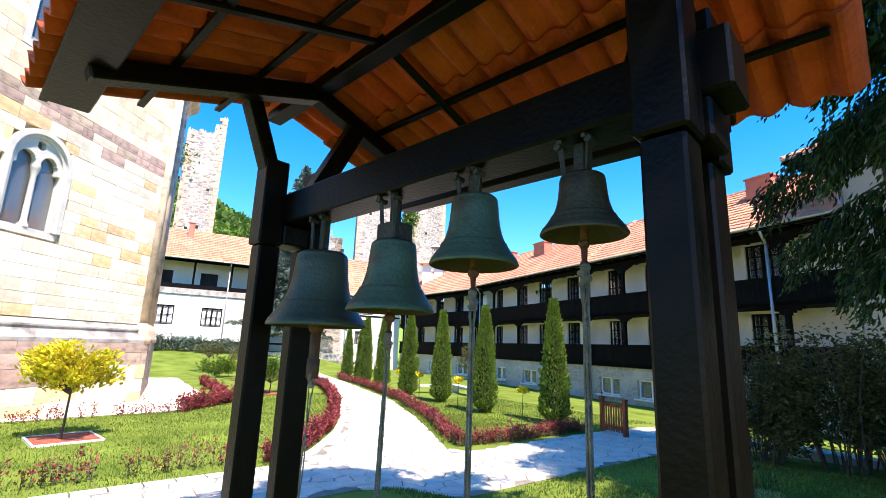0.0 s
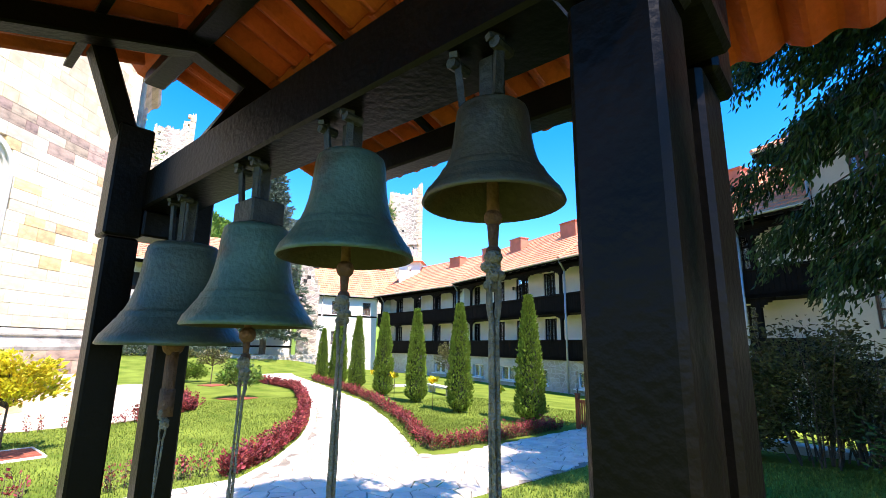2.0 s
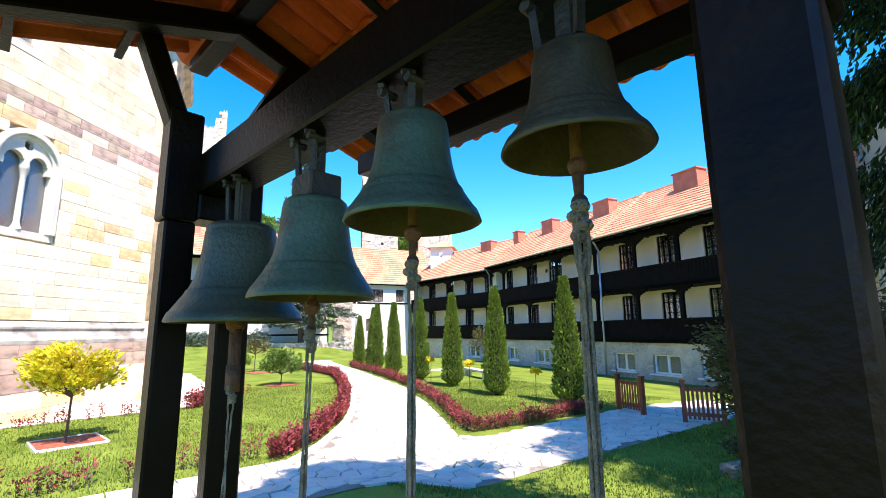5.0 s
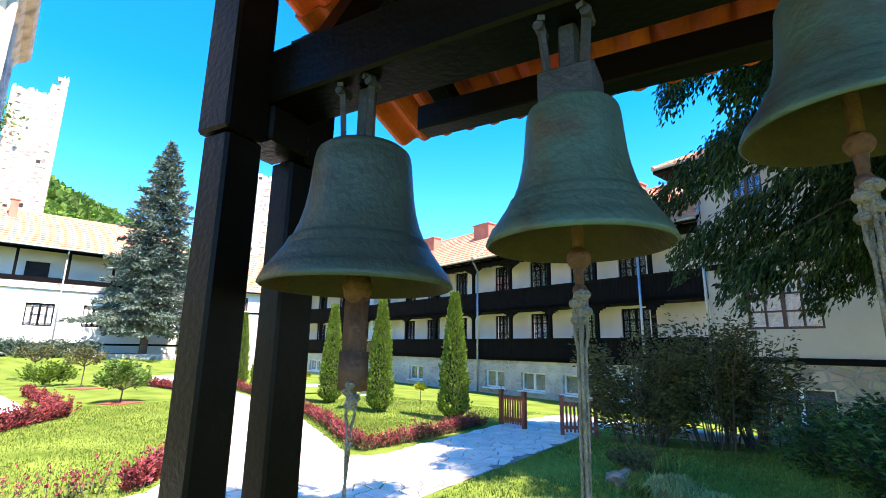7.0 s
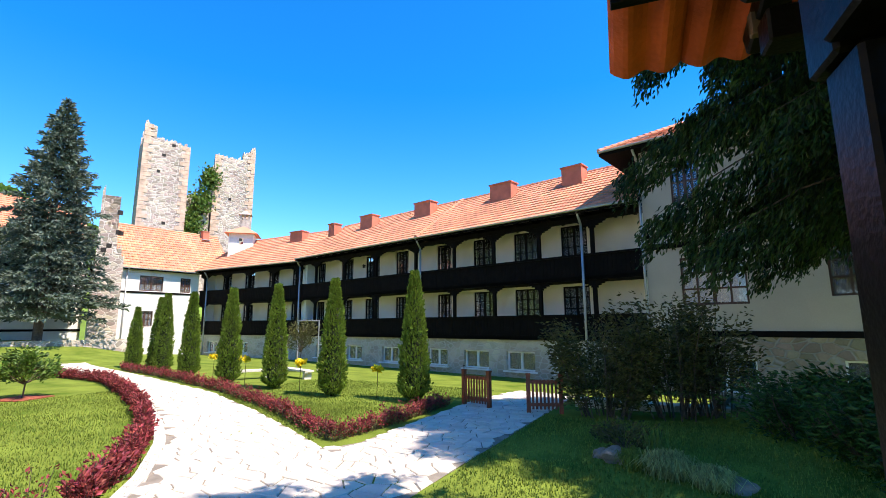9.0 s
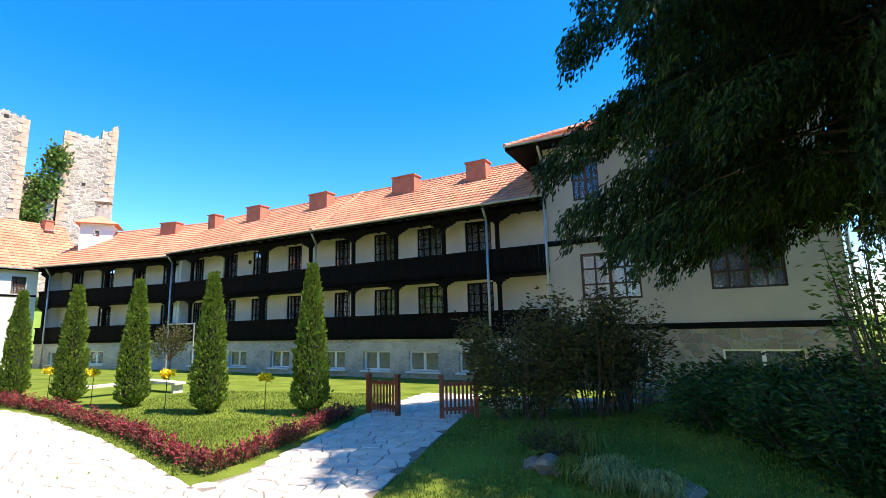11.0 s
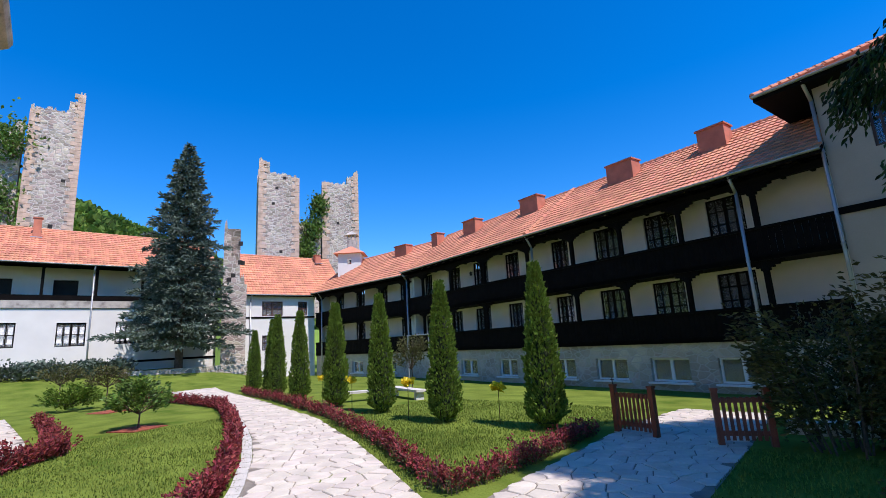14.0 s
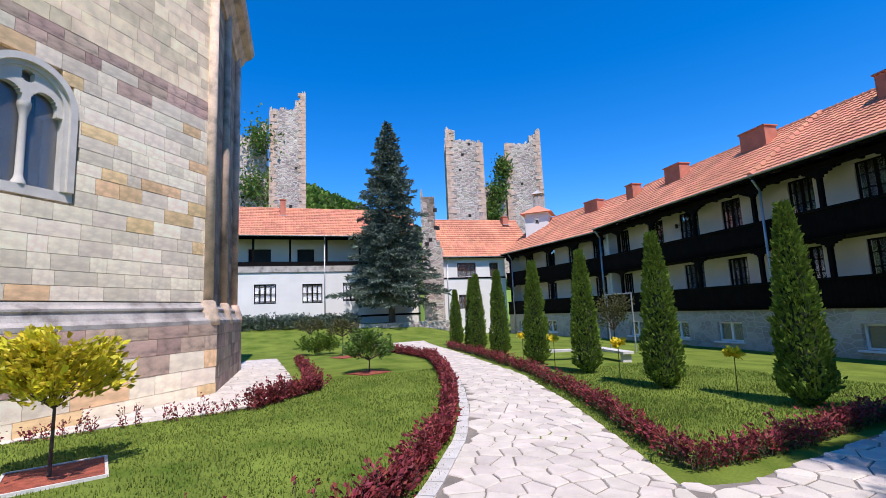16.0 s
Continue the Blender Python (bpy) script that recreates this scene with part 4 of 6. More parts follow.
def flagstones(poly, size, seed, gap=0.02):
    """Irregular stones that fill a plan: convex pieces with joints."""
    rng = random.Random(seed)
    x0, x1 = min(p[0] for p in poly), max(p[0] for p in poly)
    y0, y1 = min(p[1] for p in poly), max(p[1] for p in poly)
    nx, ny = int((x1 - x0) / size) + 3, int((y1 - y0) / size) + 3
    pts = {(i, j): (x0 + (i - 1 + rng.uniform(0.05, 0.95)) * size, y0 + (j - 1 + rng.uniform(0.05, 0.95)) * size) for i in range(nx) for j in range(ny)}
    out = []
    for (i, j), p in pts.items():
        if not inside(p, poly):
            continue
        cell = [(p[0] - size * 2, p[1] - size * 2), (p[0] + size * 2, p[1] - size * 2), (p[0] + size * 2, p[1] + size * 2), (p[0] - size * 2, p[1] + size * 2)]
        for di in range(-2, 3):
            for dj in range(-2, 3):
                q = pts.get((i + di, j + dj))
                if q and (di or dj):
                    a, b = q[0] - p[0], q[1] - p[1]
                    ln = math.hypot(a, b)
                    cell = clip(cell, a / ln, b / ln, (a * (p[0] + q[0]) / 2 + b * (p[1] + q[1]) / 2) / ln - gap / 2)
                    if len(cell) < 3:
                        break
            if len(cell) < 3:
                break
        if len(cell) < 3:
            continue
        for (ax, ay), (bx, by) in zip(poly, poly[1:] + poly[:1]):
            ln = math.hypot(bx - ax, by - ay)
            t = max(0, min(1, ((p[0] - ax) * (bx - ax) + (p[1] - ay) * (by - ay)) / ln ** 2))
            if math.hypot(p[0] - ax - t * (bx - ax), p[1] - ay - t * (by - ay)) < size * 1.3 and len(cell) >= 3:
                a, b = (by - ay) / ln, -(bx - ax) / ln
                c = a * ax + b * ay
                if a * p[0] + b * p[1] > c:
                    a, b, c = -a, -b, -c
                cell = clip(cell, a, b, c)
        if len(cell) >= 3:
            out.append(cell)
    return out


def stone_geo(cell, rng, thick=0.05):
    cx, cy = sum(p[0] for p in cell) / len(cell), sum(p[1] for p in cell) / len(cell)
    lift = rng.uniform(0.020, 0.034)
    V, n = [], len(cell)
    for k, lev in ((0.94, lift), (1.0, lift - 0.012), (1.0, lift - thick)):
        for x, y in cell:
            px, py = cx + (x - cx) * k, cy + (y - cy) * k
            V.append((px, py, gz(px, py) + lev))
    F = [tuple(range(n))] + [(r * n + i, (r + 1) * n + i, (r + 1) * n + (i + 1) % n, r * n + (i + 1) % n) for r in (0, 1) for i in range(n)]
    return V, [f if len(f) != n or f[0] else f for f in F]


def sheet_over(name, poly, material, lift, label, cell=0.5, kind="structure"):
    """A thin bed that follows the ground under a plan."""
    x0, x1 = min(p[0] for p in poly), max(p[0] for p in poly)
    y0, y1 = min(p[1] for p in poly), max(p[1] for p in poly)
    bm = bmesh.new()
    i = x0
    while i < x1:
        strip = clip(clip(poly, -1, 0, -i), 1, 0, i + cell)
        j = y0
        while j < y1 and len(strip) >= 3:
            c = clip(clip(strip, 0, -1, -j), 0, 1, j + cell)
            if len(c) >= 3:
                try:
                    bm.faces.new([bm.verts.new((x, y, gz(x, y) + lift)) for x, y in c])
                except ValueError:
                    pass
            j += cell
        i += cell
    bmesh.ops.remove_doubles(bm, verts=bm.verts[:], dist=0.001)
    ob = hang(name, to_mesh(name, bm, material))
    return tagged(ob, label, "path", kind=kind)


# concave plans are laid in convex pieces
main_path = thing("pavement", pose(0, 0, 0), "pale crazy-paved garden path with dark joints", "path", kind="structure")


def band_quads(left, right):
    return [[l0, l1, r1, r0] for l0, l1, r0, r1 in zip(left, left[1:], right, right[1:])]


def resample(line, n):
    d = [0.0]
    for p, q in zip(line, line[1:]):
        d.append(d[-1] + math.hypot(q[0] - p[0], q[1] - p[1]))
    out = []
    for k in range(n):
        t = d[-1] * k / (n - 1)
        i = max(j for j in range(len(d)) if d[j] <= t + 1e-9)
        i = min(i, len(line) - 2)
        f = (t - d[i]) / max(1e-9, d[i + 1] - d[i])
        out.append((line[i][0] + (line[i + 1][0] - line[i][0]) * f, line[i][1] + (line[i + 1][1] - line[i][1]) * f))
    return out


def bed(parent, name, left, right, material, lift, n=60, across=6):
    """A strip between two lines, following the ground."""
    L_, R_ = resample(left, n), resample(right, n)
    V = []
    for l, r in zip(L_, R_):
        for k in range(across + 1):
            x, y = l[0] + (r[0] - l[0]) * k / across, l[1] + (r[1] - l[1]) * k / across
            V.append((x, y, gz(x, y) + lift))
    w = across + 1
    F = [(i * w + k, i * w + k + 1, (i + 1) * w + k + 1, (i + 1) * w + k) for i in range(n - 1) for k in range(across)]
    return hang(name, from_lists(name, V, F, material), parent)


bed(main_path, "joint_bed", [(-8.65, -6), (-8.65, 4.3), (-8.3, 7.6), (-7.95, 8.2), (-7.95, 13), (-7.7, 17.5)], [(-5.7, -6), (-5.7, 5), (-5.65, 8.2), (-5.6, 9), (-5.5, 12.6), (-5.6, 17.5)], M_JOINT, 0.012)
bed(main_path, "joint_bed", [(-8.65, 4.3), (-9.6, 5.35), (-11.3, 6.75), (-13.2, 7.95), (-15.3, 9.1), (-18.0, 10.35), (-20.4, 11.35), (-22.6, 12.2), (-27.0, 13.4), (-34.0, 14.6)],
    [(-8.3, 7.65), (-10.0, 8.6), (-12.5, 9.95), (-16.6, 11.85), (-19.5, 12.75), (-22.5, 13.75), (-28, 15.3), (-34, 17.0)], M_JOINT, 0.010)
bed(main_path, "joint_bed", [(-30, 6.8), (-25.6, 6.4), (-21.5, 6.0), (-18.2, 5.4), (-16.6, 4.2), (-16.45, 2.7), (-16.2, 0.9), (-15.3, -3.5)], [(-30, 5.2), (-25.5, 4.6), (-22, 3.9), (-19.6, 3.4), (-19.0, 2.9), (-17.9, 1.7), (-16.8, 0.4), (-15.7, -3.5)], M_JOINT, 0.011)
srng = random.Random(11)
cells = flagstones(PATH_POLY, 0.31, 5, 0.020)
cells += flagstones(CHURCH_PATH, 0.34, 6, 0.020)
cells.sort(key=lambda c: (c[0][0] + 5) ** 2 + (c[0][1] - 4) ** 2)
cells = [c for c in cells if max(abs(p[0] + 5.5) for p in c) < 30]
FLAGS = cells


def kerb_line(parent, line, n, w=0.20, h=0.05):
    pts = resample(line, n)
    bm = bmesh.new()
    for (ax, ay), (bx, by) in zip(pts, pts[1:]):
        dx, dy = bx - ax, by - ay
        f = 0.012 / math.hypot(dx, dy)
        beam(bm, (ax + dx * f, ay + dy * f, gz(ax, ay) + 0.035 - h / 2), (bx - dx * f, by - dy * f, gz(bx, by) + 0.035 - h / 2), w, h)
    ob = part("kerb", bm, M_KERB, parent, "pale stone kerb")
    return ob


kerb_line(main_path, [(-8.72, -6.0), (-8.72, 4.28), (-9.66, 5.28), (-11.36, 6.67), (-13.25, 7.86), (-15.35, 9.0), (-18.04, 10.25), (-20.44, 11.25), (-22.62, 12.1), (-27.0, 13.3), (-34.0, 14.5)], 90)


# ---- bell stand ----
FB_STAND = pose(-2.282, 1.200, 0, 0, 0, 6.0)
FS = FB_STAND @ Matrix.Translation((0, 0, 2.52)) @ Matrix.Diagonal((1.0545, 1.0545, 0.99, 1)) @ Matrix.Translation((0.084, 0.0975, -2.492))
stand = thing("bell_stand", FS, "dark varnished timber bell stand with a terracotta tile roof", "bell stand")
G0 = 0.30


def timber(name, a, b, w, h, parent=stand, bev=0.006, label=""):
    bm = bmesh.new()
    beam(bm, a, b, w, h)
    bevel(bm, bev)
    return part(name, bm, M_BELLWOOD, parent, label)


for u in (-0.037, 1.467):
    timber("post", (u, -0.045, G0), (u, -0.045, 2.49), 0.085, 0.076)
    timber("post", (u, 0.130, G0), (u, 0.130, 2.49), 0.10, 0.066)
    timber("post_head", (u, -0.05, 2.492), (u, -0.05, 2.86), 0.095, 0.094)
    timber("post_head", (u, 0.155, 2.492), (u, 0.155, 2.86), 0.09, 0.09)
    # raking struts up to the rafters
    timber("strut", (u, -0.06, 2.80), (u, -0.17, 3.10), 0.075, 0.06)
    w = u + 0.085 if u < 0.5 else u - 0.085
    timber("strut", (w, 0.075, 2.70), (w, 0.265, 3.10), 0.07, 0.075)
    timber("bearing_block", (u, 0.05, 2.50), (u, 0.05, 2.586), 0.11, 0.12)
    # rafters
    timber("rafter", (w, -0.70, 2.93), (w, 0.06, 3.20), 0.07, 0.075)
    timber("rafter", (w, 0.82, 2.93), (w, 0.06, 3.20), 0.07, 0.075)
timber("bell_beam", (-0.18, 0.05, 2.653), (1.565, 0.05, 2.653), 0.124, 0.131, label="thick dark beam that carries the bells")
timber("ridge_beam", (-0.33, 0.06, 3.235), (1.68, 0.06, 3.235), 0.07, 0.09)
timber("eaves_plate", (-0.315, -0.70, 2.958), (1.70, -0.70, 2.958), 0.14, 0.045)
timber("eaves_plate", (0.0, 0.62, 2.845), (1.43, 0.62, 2.845), 0.08, 0.09)
bm = bmesh.new()
span(bm, (0.0, 0.70, 2.895), (1.43, 0.725, 2.965))
bevel(bm, 0.004)
part("fascia", bm, M_FASCIA, stand, "brown board under the tile edge")
for fr in (0.30, 0.62):
    timber("tile_batten", (-0.33, 0.90 - 0.84 * fr, 2.945 + 0.30 * fr), (1.68, 0.90 - 0.84 * fr, 2.945 + 0.30 * fr), 0.030, 0.018, bev=0.002)
for u in (0.5,):
    timber("lath", (u, -0.72, 2.955), (u, 0.03, 3.225), 0.035, 0.02)
    timber("lath", (u, 0.84, 2.955), (u, 0.09, 3.225), 0.035, 0.02)


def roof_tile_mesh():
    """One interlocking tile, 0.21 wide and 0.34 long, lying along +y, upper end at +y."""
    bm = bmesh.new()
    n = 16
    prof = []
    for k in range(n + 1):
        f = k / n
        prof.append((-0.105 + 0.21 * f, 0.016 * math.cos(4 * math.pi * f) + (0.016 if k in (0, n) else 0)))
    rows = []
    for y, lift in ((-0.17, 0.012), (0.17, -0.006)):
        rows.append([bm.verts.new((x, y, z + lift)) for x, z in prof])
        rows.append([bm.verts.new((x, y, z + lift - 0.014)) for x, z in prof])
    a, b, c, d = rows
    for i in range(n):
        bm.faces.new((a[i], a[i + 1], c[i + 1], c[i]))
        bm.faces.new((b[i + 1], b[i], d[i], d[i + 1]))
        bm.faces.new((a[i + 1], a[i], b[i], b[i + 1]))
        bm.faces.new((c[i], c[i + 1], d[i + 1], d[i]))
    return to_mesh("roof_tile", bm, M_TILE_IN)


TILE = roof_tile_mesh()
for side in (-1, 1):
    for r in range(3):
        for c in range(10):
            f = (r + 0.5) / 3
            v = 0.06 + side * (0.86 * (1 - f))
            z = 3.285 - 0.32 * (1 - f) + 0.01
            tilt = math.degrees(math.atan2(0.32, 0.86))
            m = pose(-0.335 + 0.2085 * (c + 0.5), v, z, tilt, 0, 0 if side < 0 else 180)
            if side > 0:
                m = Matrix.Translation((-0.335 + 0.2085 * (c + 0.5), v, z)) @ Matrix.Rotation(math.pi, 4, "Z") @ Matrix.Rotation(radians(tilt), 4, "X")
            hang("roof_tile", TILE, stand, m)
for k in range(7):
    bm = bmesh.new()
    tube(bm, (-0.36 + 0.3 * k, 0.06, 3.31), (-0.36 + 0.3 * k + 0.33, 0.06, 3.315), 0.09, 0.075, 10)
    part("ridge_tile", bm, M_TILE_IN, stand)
# plank lining between the rafters on the camera's slope
for k in range(9):
    f0 = k / 9
    timber("tile_batten", (-0.33, 0.06 - 0.84 * (1 - f0) + 0.02, 3.255 - 0.31 * (1 - f0)), (1.68, 0.06 - 0.84 * (1 - f0) + 0.02, 3.255 - 0.31 * (1 - f0)), 0.025, 0.016, bev=0.002) if k % 3 == 0 else None

PROF = [(0.0, 1.0), (0.30, 1.0), (0.45, 0.985), (0.505, 0.955), (0.52, 0.93), (0.515, 0.91), (0.53, 0.895), (0.545, 0.78), (0.565, 0.64), (0.595, 0.52), (0.64, 0.41), (0.69, 0.33), (0.715, 0.30), (0.735, 0.297), (0.735, 0.282), (0.75, 0.276), (0.75, 0.262), (0.765, 0.256), (0.765, 0.242), (0.785, 0.232), (0.86, 0.16), (0.93, 0.095), (0.945, 0.09), (0.985, 0.03), (1.0, 0.0), (0.97, -0.012), (0.93, -0.005), (0.86, 0.06), (0.74, 0.18), (0.62, 0.34), (0.54, 0.52), (0.49, 0.75), (0.46, 0.9), (0.0, 0.93)]


def bell(u, top, lip, rad, material, label, style):
    """A bell with its hanger, clapper and rope."""
    v = 0.155
    b = thing("bell", FB_STAND @ Matrix.Translation((u, v, lip)), label, "bell", "bells of the stand")
    h = top - lip
    bm = bmesh.new()
    lathe(bm, [(r * rad, z * h) for r, z in PROF[:26]], 56)
    part("bell_body", bm, material, b, smooth=True)
    bm = bmesh.new()
    lathe(bm, [(r * rad, z * h) for r, z in PROF[25:]], 56)
    part("bell_inside", bm, M_BRONZE_IN, b, "brownish corroded inside", True)
    gap = 2.613 - lip
    bm = bmesh.new()
    span(bm, (-0.015, -0.015, h - 0.004), (0.015, 0.015, gap))
    if style == "block":
        span(bm, (-0.045, -0.04, h - 0.002), (0.045, 0.04, h + 0.055))
    bevel(bm, 0.004)
    part("crown_block", bm, M_IRON, b)
    for s in (-1, 1):
        bm = bmesh.new()
        beam(bm, (s * 0.030, -0.03, h - 0.002 if style != "block" else h + 0.056), (s * 0.038, -0.035, gap + 0.006), 0.012, 0.010)
        tube(bm, (s * 0.038, -0.048, gap - 0.012), (s * 0.038, -0.012, gap - 0.012), 0.009, 0.009, 8)
        beam(bm, (s * 0.038, -0.035, gap + 0.002), (s * 0.030, -0.052, gap - 0.004), 0.012, 0.008)
        part("strap", bm, M_IRON, b)
    bm = bmesh.new()
    low = -0.02 if style != "paddle" else 0.0
    tube(bm, (0, 0, h * 0.9), (0, 0, low), 0.008, 0.009, 8)
    if style != "paddle":
        bmesh.ops.create_uvsphere(bm, u_segments=14, v_segments=10, radius=rad * 0.13, matrix=Matrix.Translation((0, 0, low)))
        tube(bm, (0, 0, low), (0, 0, low - 0.045), 0.009, 0.006, 8)
        bmesh.ops.create_uvsphere(bm, u_segments=10, v_segments=8, radius=0.011, matrix=Matrix.Translation((0, 0, low - 0.048)))
    else:
        lathe(bm, [(0.0, 0.03), (0.024, 0.02), (0.03, 0.0), (0.024, -0.02), (0.012, -0.03)], 14)
        span(bm, (-0.022, -0.009, -0.19), (0.022, 0.009, -0.02))
        span(bm, (-0.026, -0.011, -0.19), (0.026, 0.011, -0.12))
    part("clapper", bm, M_RUST, b, "rusty iron clapper", True)
    # twisted rope of several strands
    z0 = low - (0.055 if style != "paddle" else 0.18)
    cu = bpy.data.curves.new("rope", "CURVE")
    cu.dimensions = "3D"
    cu.bevel_depth, cu.bevel_resolution = 0.0027, 2
    rng = random.Random(int(u * 100))
    strands = 2 if style == "paddle" else 4
    drop = lip + z0 - (G0 + 0.10)
    lean = {0: -0.03, 1: -0.02, 2: 0.0, 3: 0.01}[style_no(u)]
    for k in range(strands):
        sp = cu.splines.new("POLY")
        n = 90
        sp.points.add(n - 1)
        for i in range(n):
            f = i / (n - 1)
            a = f * (22 if strands == 2 else 3.5) + k * 2 * math.pi / strands
            r = (0.0036 if strands == 2 else 0.0042 + 0.004 * f) + 0.004 * (1 if f < 0.04 else 0) + 0.0008 * rng.random()
            sp.points[i].co = (lean * f + r * math.cos(a), -0.02 * f + r * math.sin(a), z0 - drop * f, 1)
    tmp = new("rope_curve", cu)
    me = bpy.data.meshes.new_from_object(tmp.evaluated_get(bpy.context.evaluated_depsgraph_get()))
    bpy.data.objects.remove(tmp)
    me.materials.clear()
    me.materials.append(M_ROPE)
    hang("rope", me, b, None, "worn grey twisted bell rope")
    bm = bmesh.new()
    for k in range(4):
        bmesh.ops.create_uvsphere(bm, u_segments=8, v_segments=6, radius=0.013, matrix=Matrix.Translation((0.004 * (-1) ** k, 0.003 * (k - 2), z0 - 0.012 * k)) @ Matrix.Diagonal((1, 1, 0.7, 1)))
    part("knot", bm, M_ROPE, b)
    return b


def style_no(u):
    return min(range(4), key=lambda k: abs((0.33, 0.75, 1.0885, 1.41)[k] - u))


bell(0.330, 2.478, 2.197, 0.183, M_BRONZE, "largest green-bronze bell with a wooden clapper stem", "paddle")
bell(0.750, 2.467, 2.240, 0.139, M_BRONZE_G, "bronze bell with verdigris hung from an iron block", "block")
bell(1.0885, 2.549, 2.354, 0.122, M_BRONZE_G, "green-bronze bell with raised bands", "strap")
bell(1.411, 2.536, 2.393, 0.098, M_BRONZE_B, "smallest brown-bronze bell of the stand", "strap")

# ---- trees and plants ----


def cypress_mesh(seed, h=3.7, r=0.42, n=5200):
    rng = random.Random(seed)
    pts = []
    for _ in range(n):
        f = rng.random() ** 1.15
        z = 0.06 + f * (h - 0.1)
        env = r * min(1, (f * 9 + 0.35)) * (1 - max(0, f - 0.12) ** 1.7 * 1.02) ** 1.0
        env = max(0.03, env * (1 + 0.16 * noise.noise(Vector((z * 1.8, seed, rng.random() * 0.2)))))
        a = rng.uniform(0, 2 * math.pi)
        lump = 1 + 0.22 * noise.noise(Vector((math.cos(a) * 2.2, math.sin(a) * 2.2, z * 2.6 + seed)))
        rr = env * lump * (0.72 + 0.30 * rng.random())
        pts.append(((rr * math.cos(a), rr * math.sin(a), z), (math.cos(a) * 0.7, math.sin(a) * 0.7, 1.0)))
    V, F = leaf_cloud(pts, 0.105, 0.55, rng)
    return from_lists("crown", V, F, M_THUJA)


CROWNS = [cypress_mesh(s) for s in (1, 2, 3)]
bm = bmesh.new()
tube(bm, (0, 0, -0.1), (0, 0, 3.2), 0.06, 0.015, 8)
# added core, near-black green, that paints the shade between the leaves
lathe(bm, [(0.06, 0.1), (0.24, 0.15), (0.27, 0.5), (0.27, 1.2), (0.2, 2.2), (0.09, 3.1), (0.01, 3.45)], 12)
TRUNK_CORE = to_mesh("trunk", bm, mat("thuja_inner_shade", (0.020, 0.030, 0.009), 0.95, 0.3, 6, 30, 0.4))
for i, (x, y, s, w) in enumerate(((-9.4, 12.9, 1.03, 0.98), (-12.25, 12.75, 1.0, 0.98), (-15.3, 13.35, 1.0, 0.95), (-18.2, 13.85, 1.0, 1.0), (-21.7, 14.7, 1.0, 0.95), (-24.4, 15.3, 1.02, 0.95), (-25.3, 15.6, 0.98, 0.92), (-28.8, 16.6, 0.88, 0.9))):
    c = thing("cypress", Matrix.LocRotScale((x, y, gz(x, y) - 0.02), Euler((0, 0, i * 1.7)), (w, w, s)), "columnar green thuja beside the garden path", "tree", "row of cypresses")
    hang("crown", CROWNS[i % 3], c)
    hang("trunk", TRUNK_CORE, c)


def spruce(x, y, h, r, seed):
    rng = random.Random(seed)
    th = thing("spruce", pose(x, y, gz(x, y)), "tall blue-green spruce on a raised stone bed", "tree")
    bm = bmesh.new()
    tube(bm, (0, 0, -0.3), (0, 0, h), 0.30, 0.03, 10)
    part("trunk", bm, M_BARK, th)
    pts = []
    bl = bmesh.new()
    z = 2.2
    while z < h - 0.2:
        f = (z - 2.0) / (h - 2.0)
        env = r * (1 - f) ** 0.85 * (0.68 + 0.55 * rng.random()) * min(1, 0.8 + f * 3)
        k = rng.randint(5, 8)
        a0 = rng.uniform(0, 6.28)
        for j in range(k):
            a = a0 + 2 * math.pi * j / k + rng.uniform(-0.25, 0.25)
            ln = env * rng.uniform(0.75, 1.12)
            d = Vector((math.cos(a), math.sin(a), 0))
            tip = Vector((0, 0, z)) + d * ln + Vector((0, 0, -0.16 * ln + 0.25 * f * ln))
            if ln > 0.8:
                tube(bl, (0, 0, z), tip, 0.035, 0.008, 5)
            m = int(44 * ln + 10)
            for q in range(m):
                t = (q + rng.random()) / m
                t = 0.15 + 0.85 * t
                side = Vector((-d.y, d.x, 0)) * rng.uniform(-1, 1) * 0.34 * ln * (1.1 - t) ** 0.6
                p = Vector((0, 0, z)) * (1 - t) + tip * t + side + Vector((0, 0, -0.10 * abs(side.length) - 0.09 * rng.random() * ln ** 0.5))
                pts.append((p, d * 0.8 + side * 0.6 + Vector((0, 0, 0.1))))
        z += 0.32 + 0.14 * rng.random()
    part("limb_structure", bl, M_BARK, th)
    V, F = leaf_cloud(pts, 0.36, 0.36, rng, -0.15)
    hang("crown", from_lists("crown", V, F, M_SPRUCE), th)
    return th


spruce(-41.9, 17.9, 18.0, 5.0, 4)


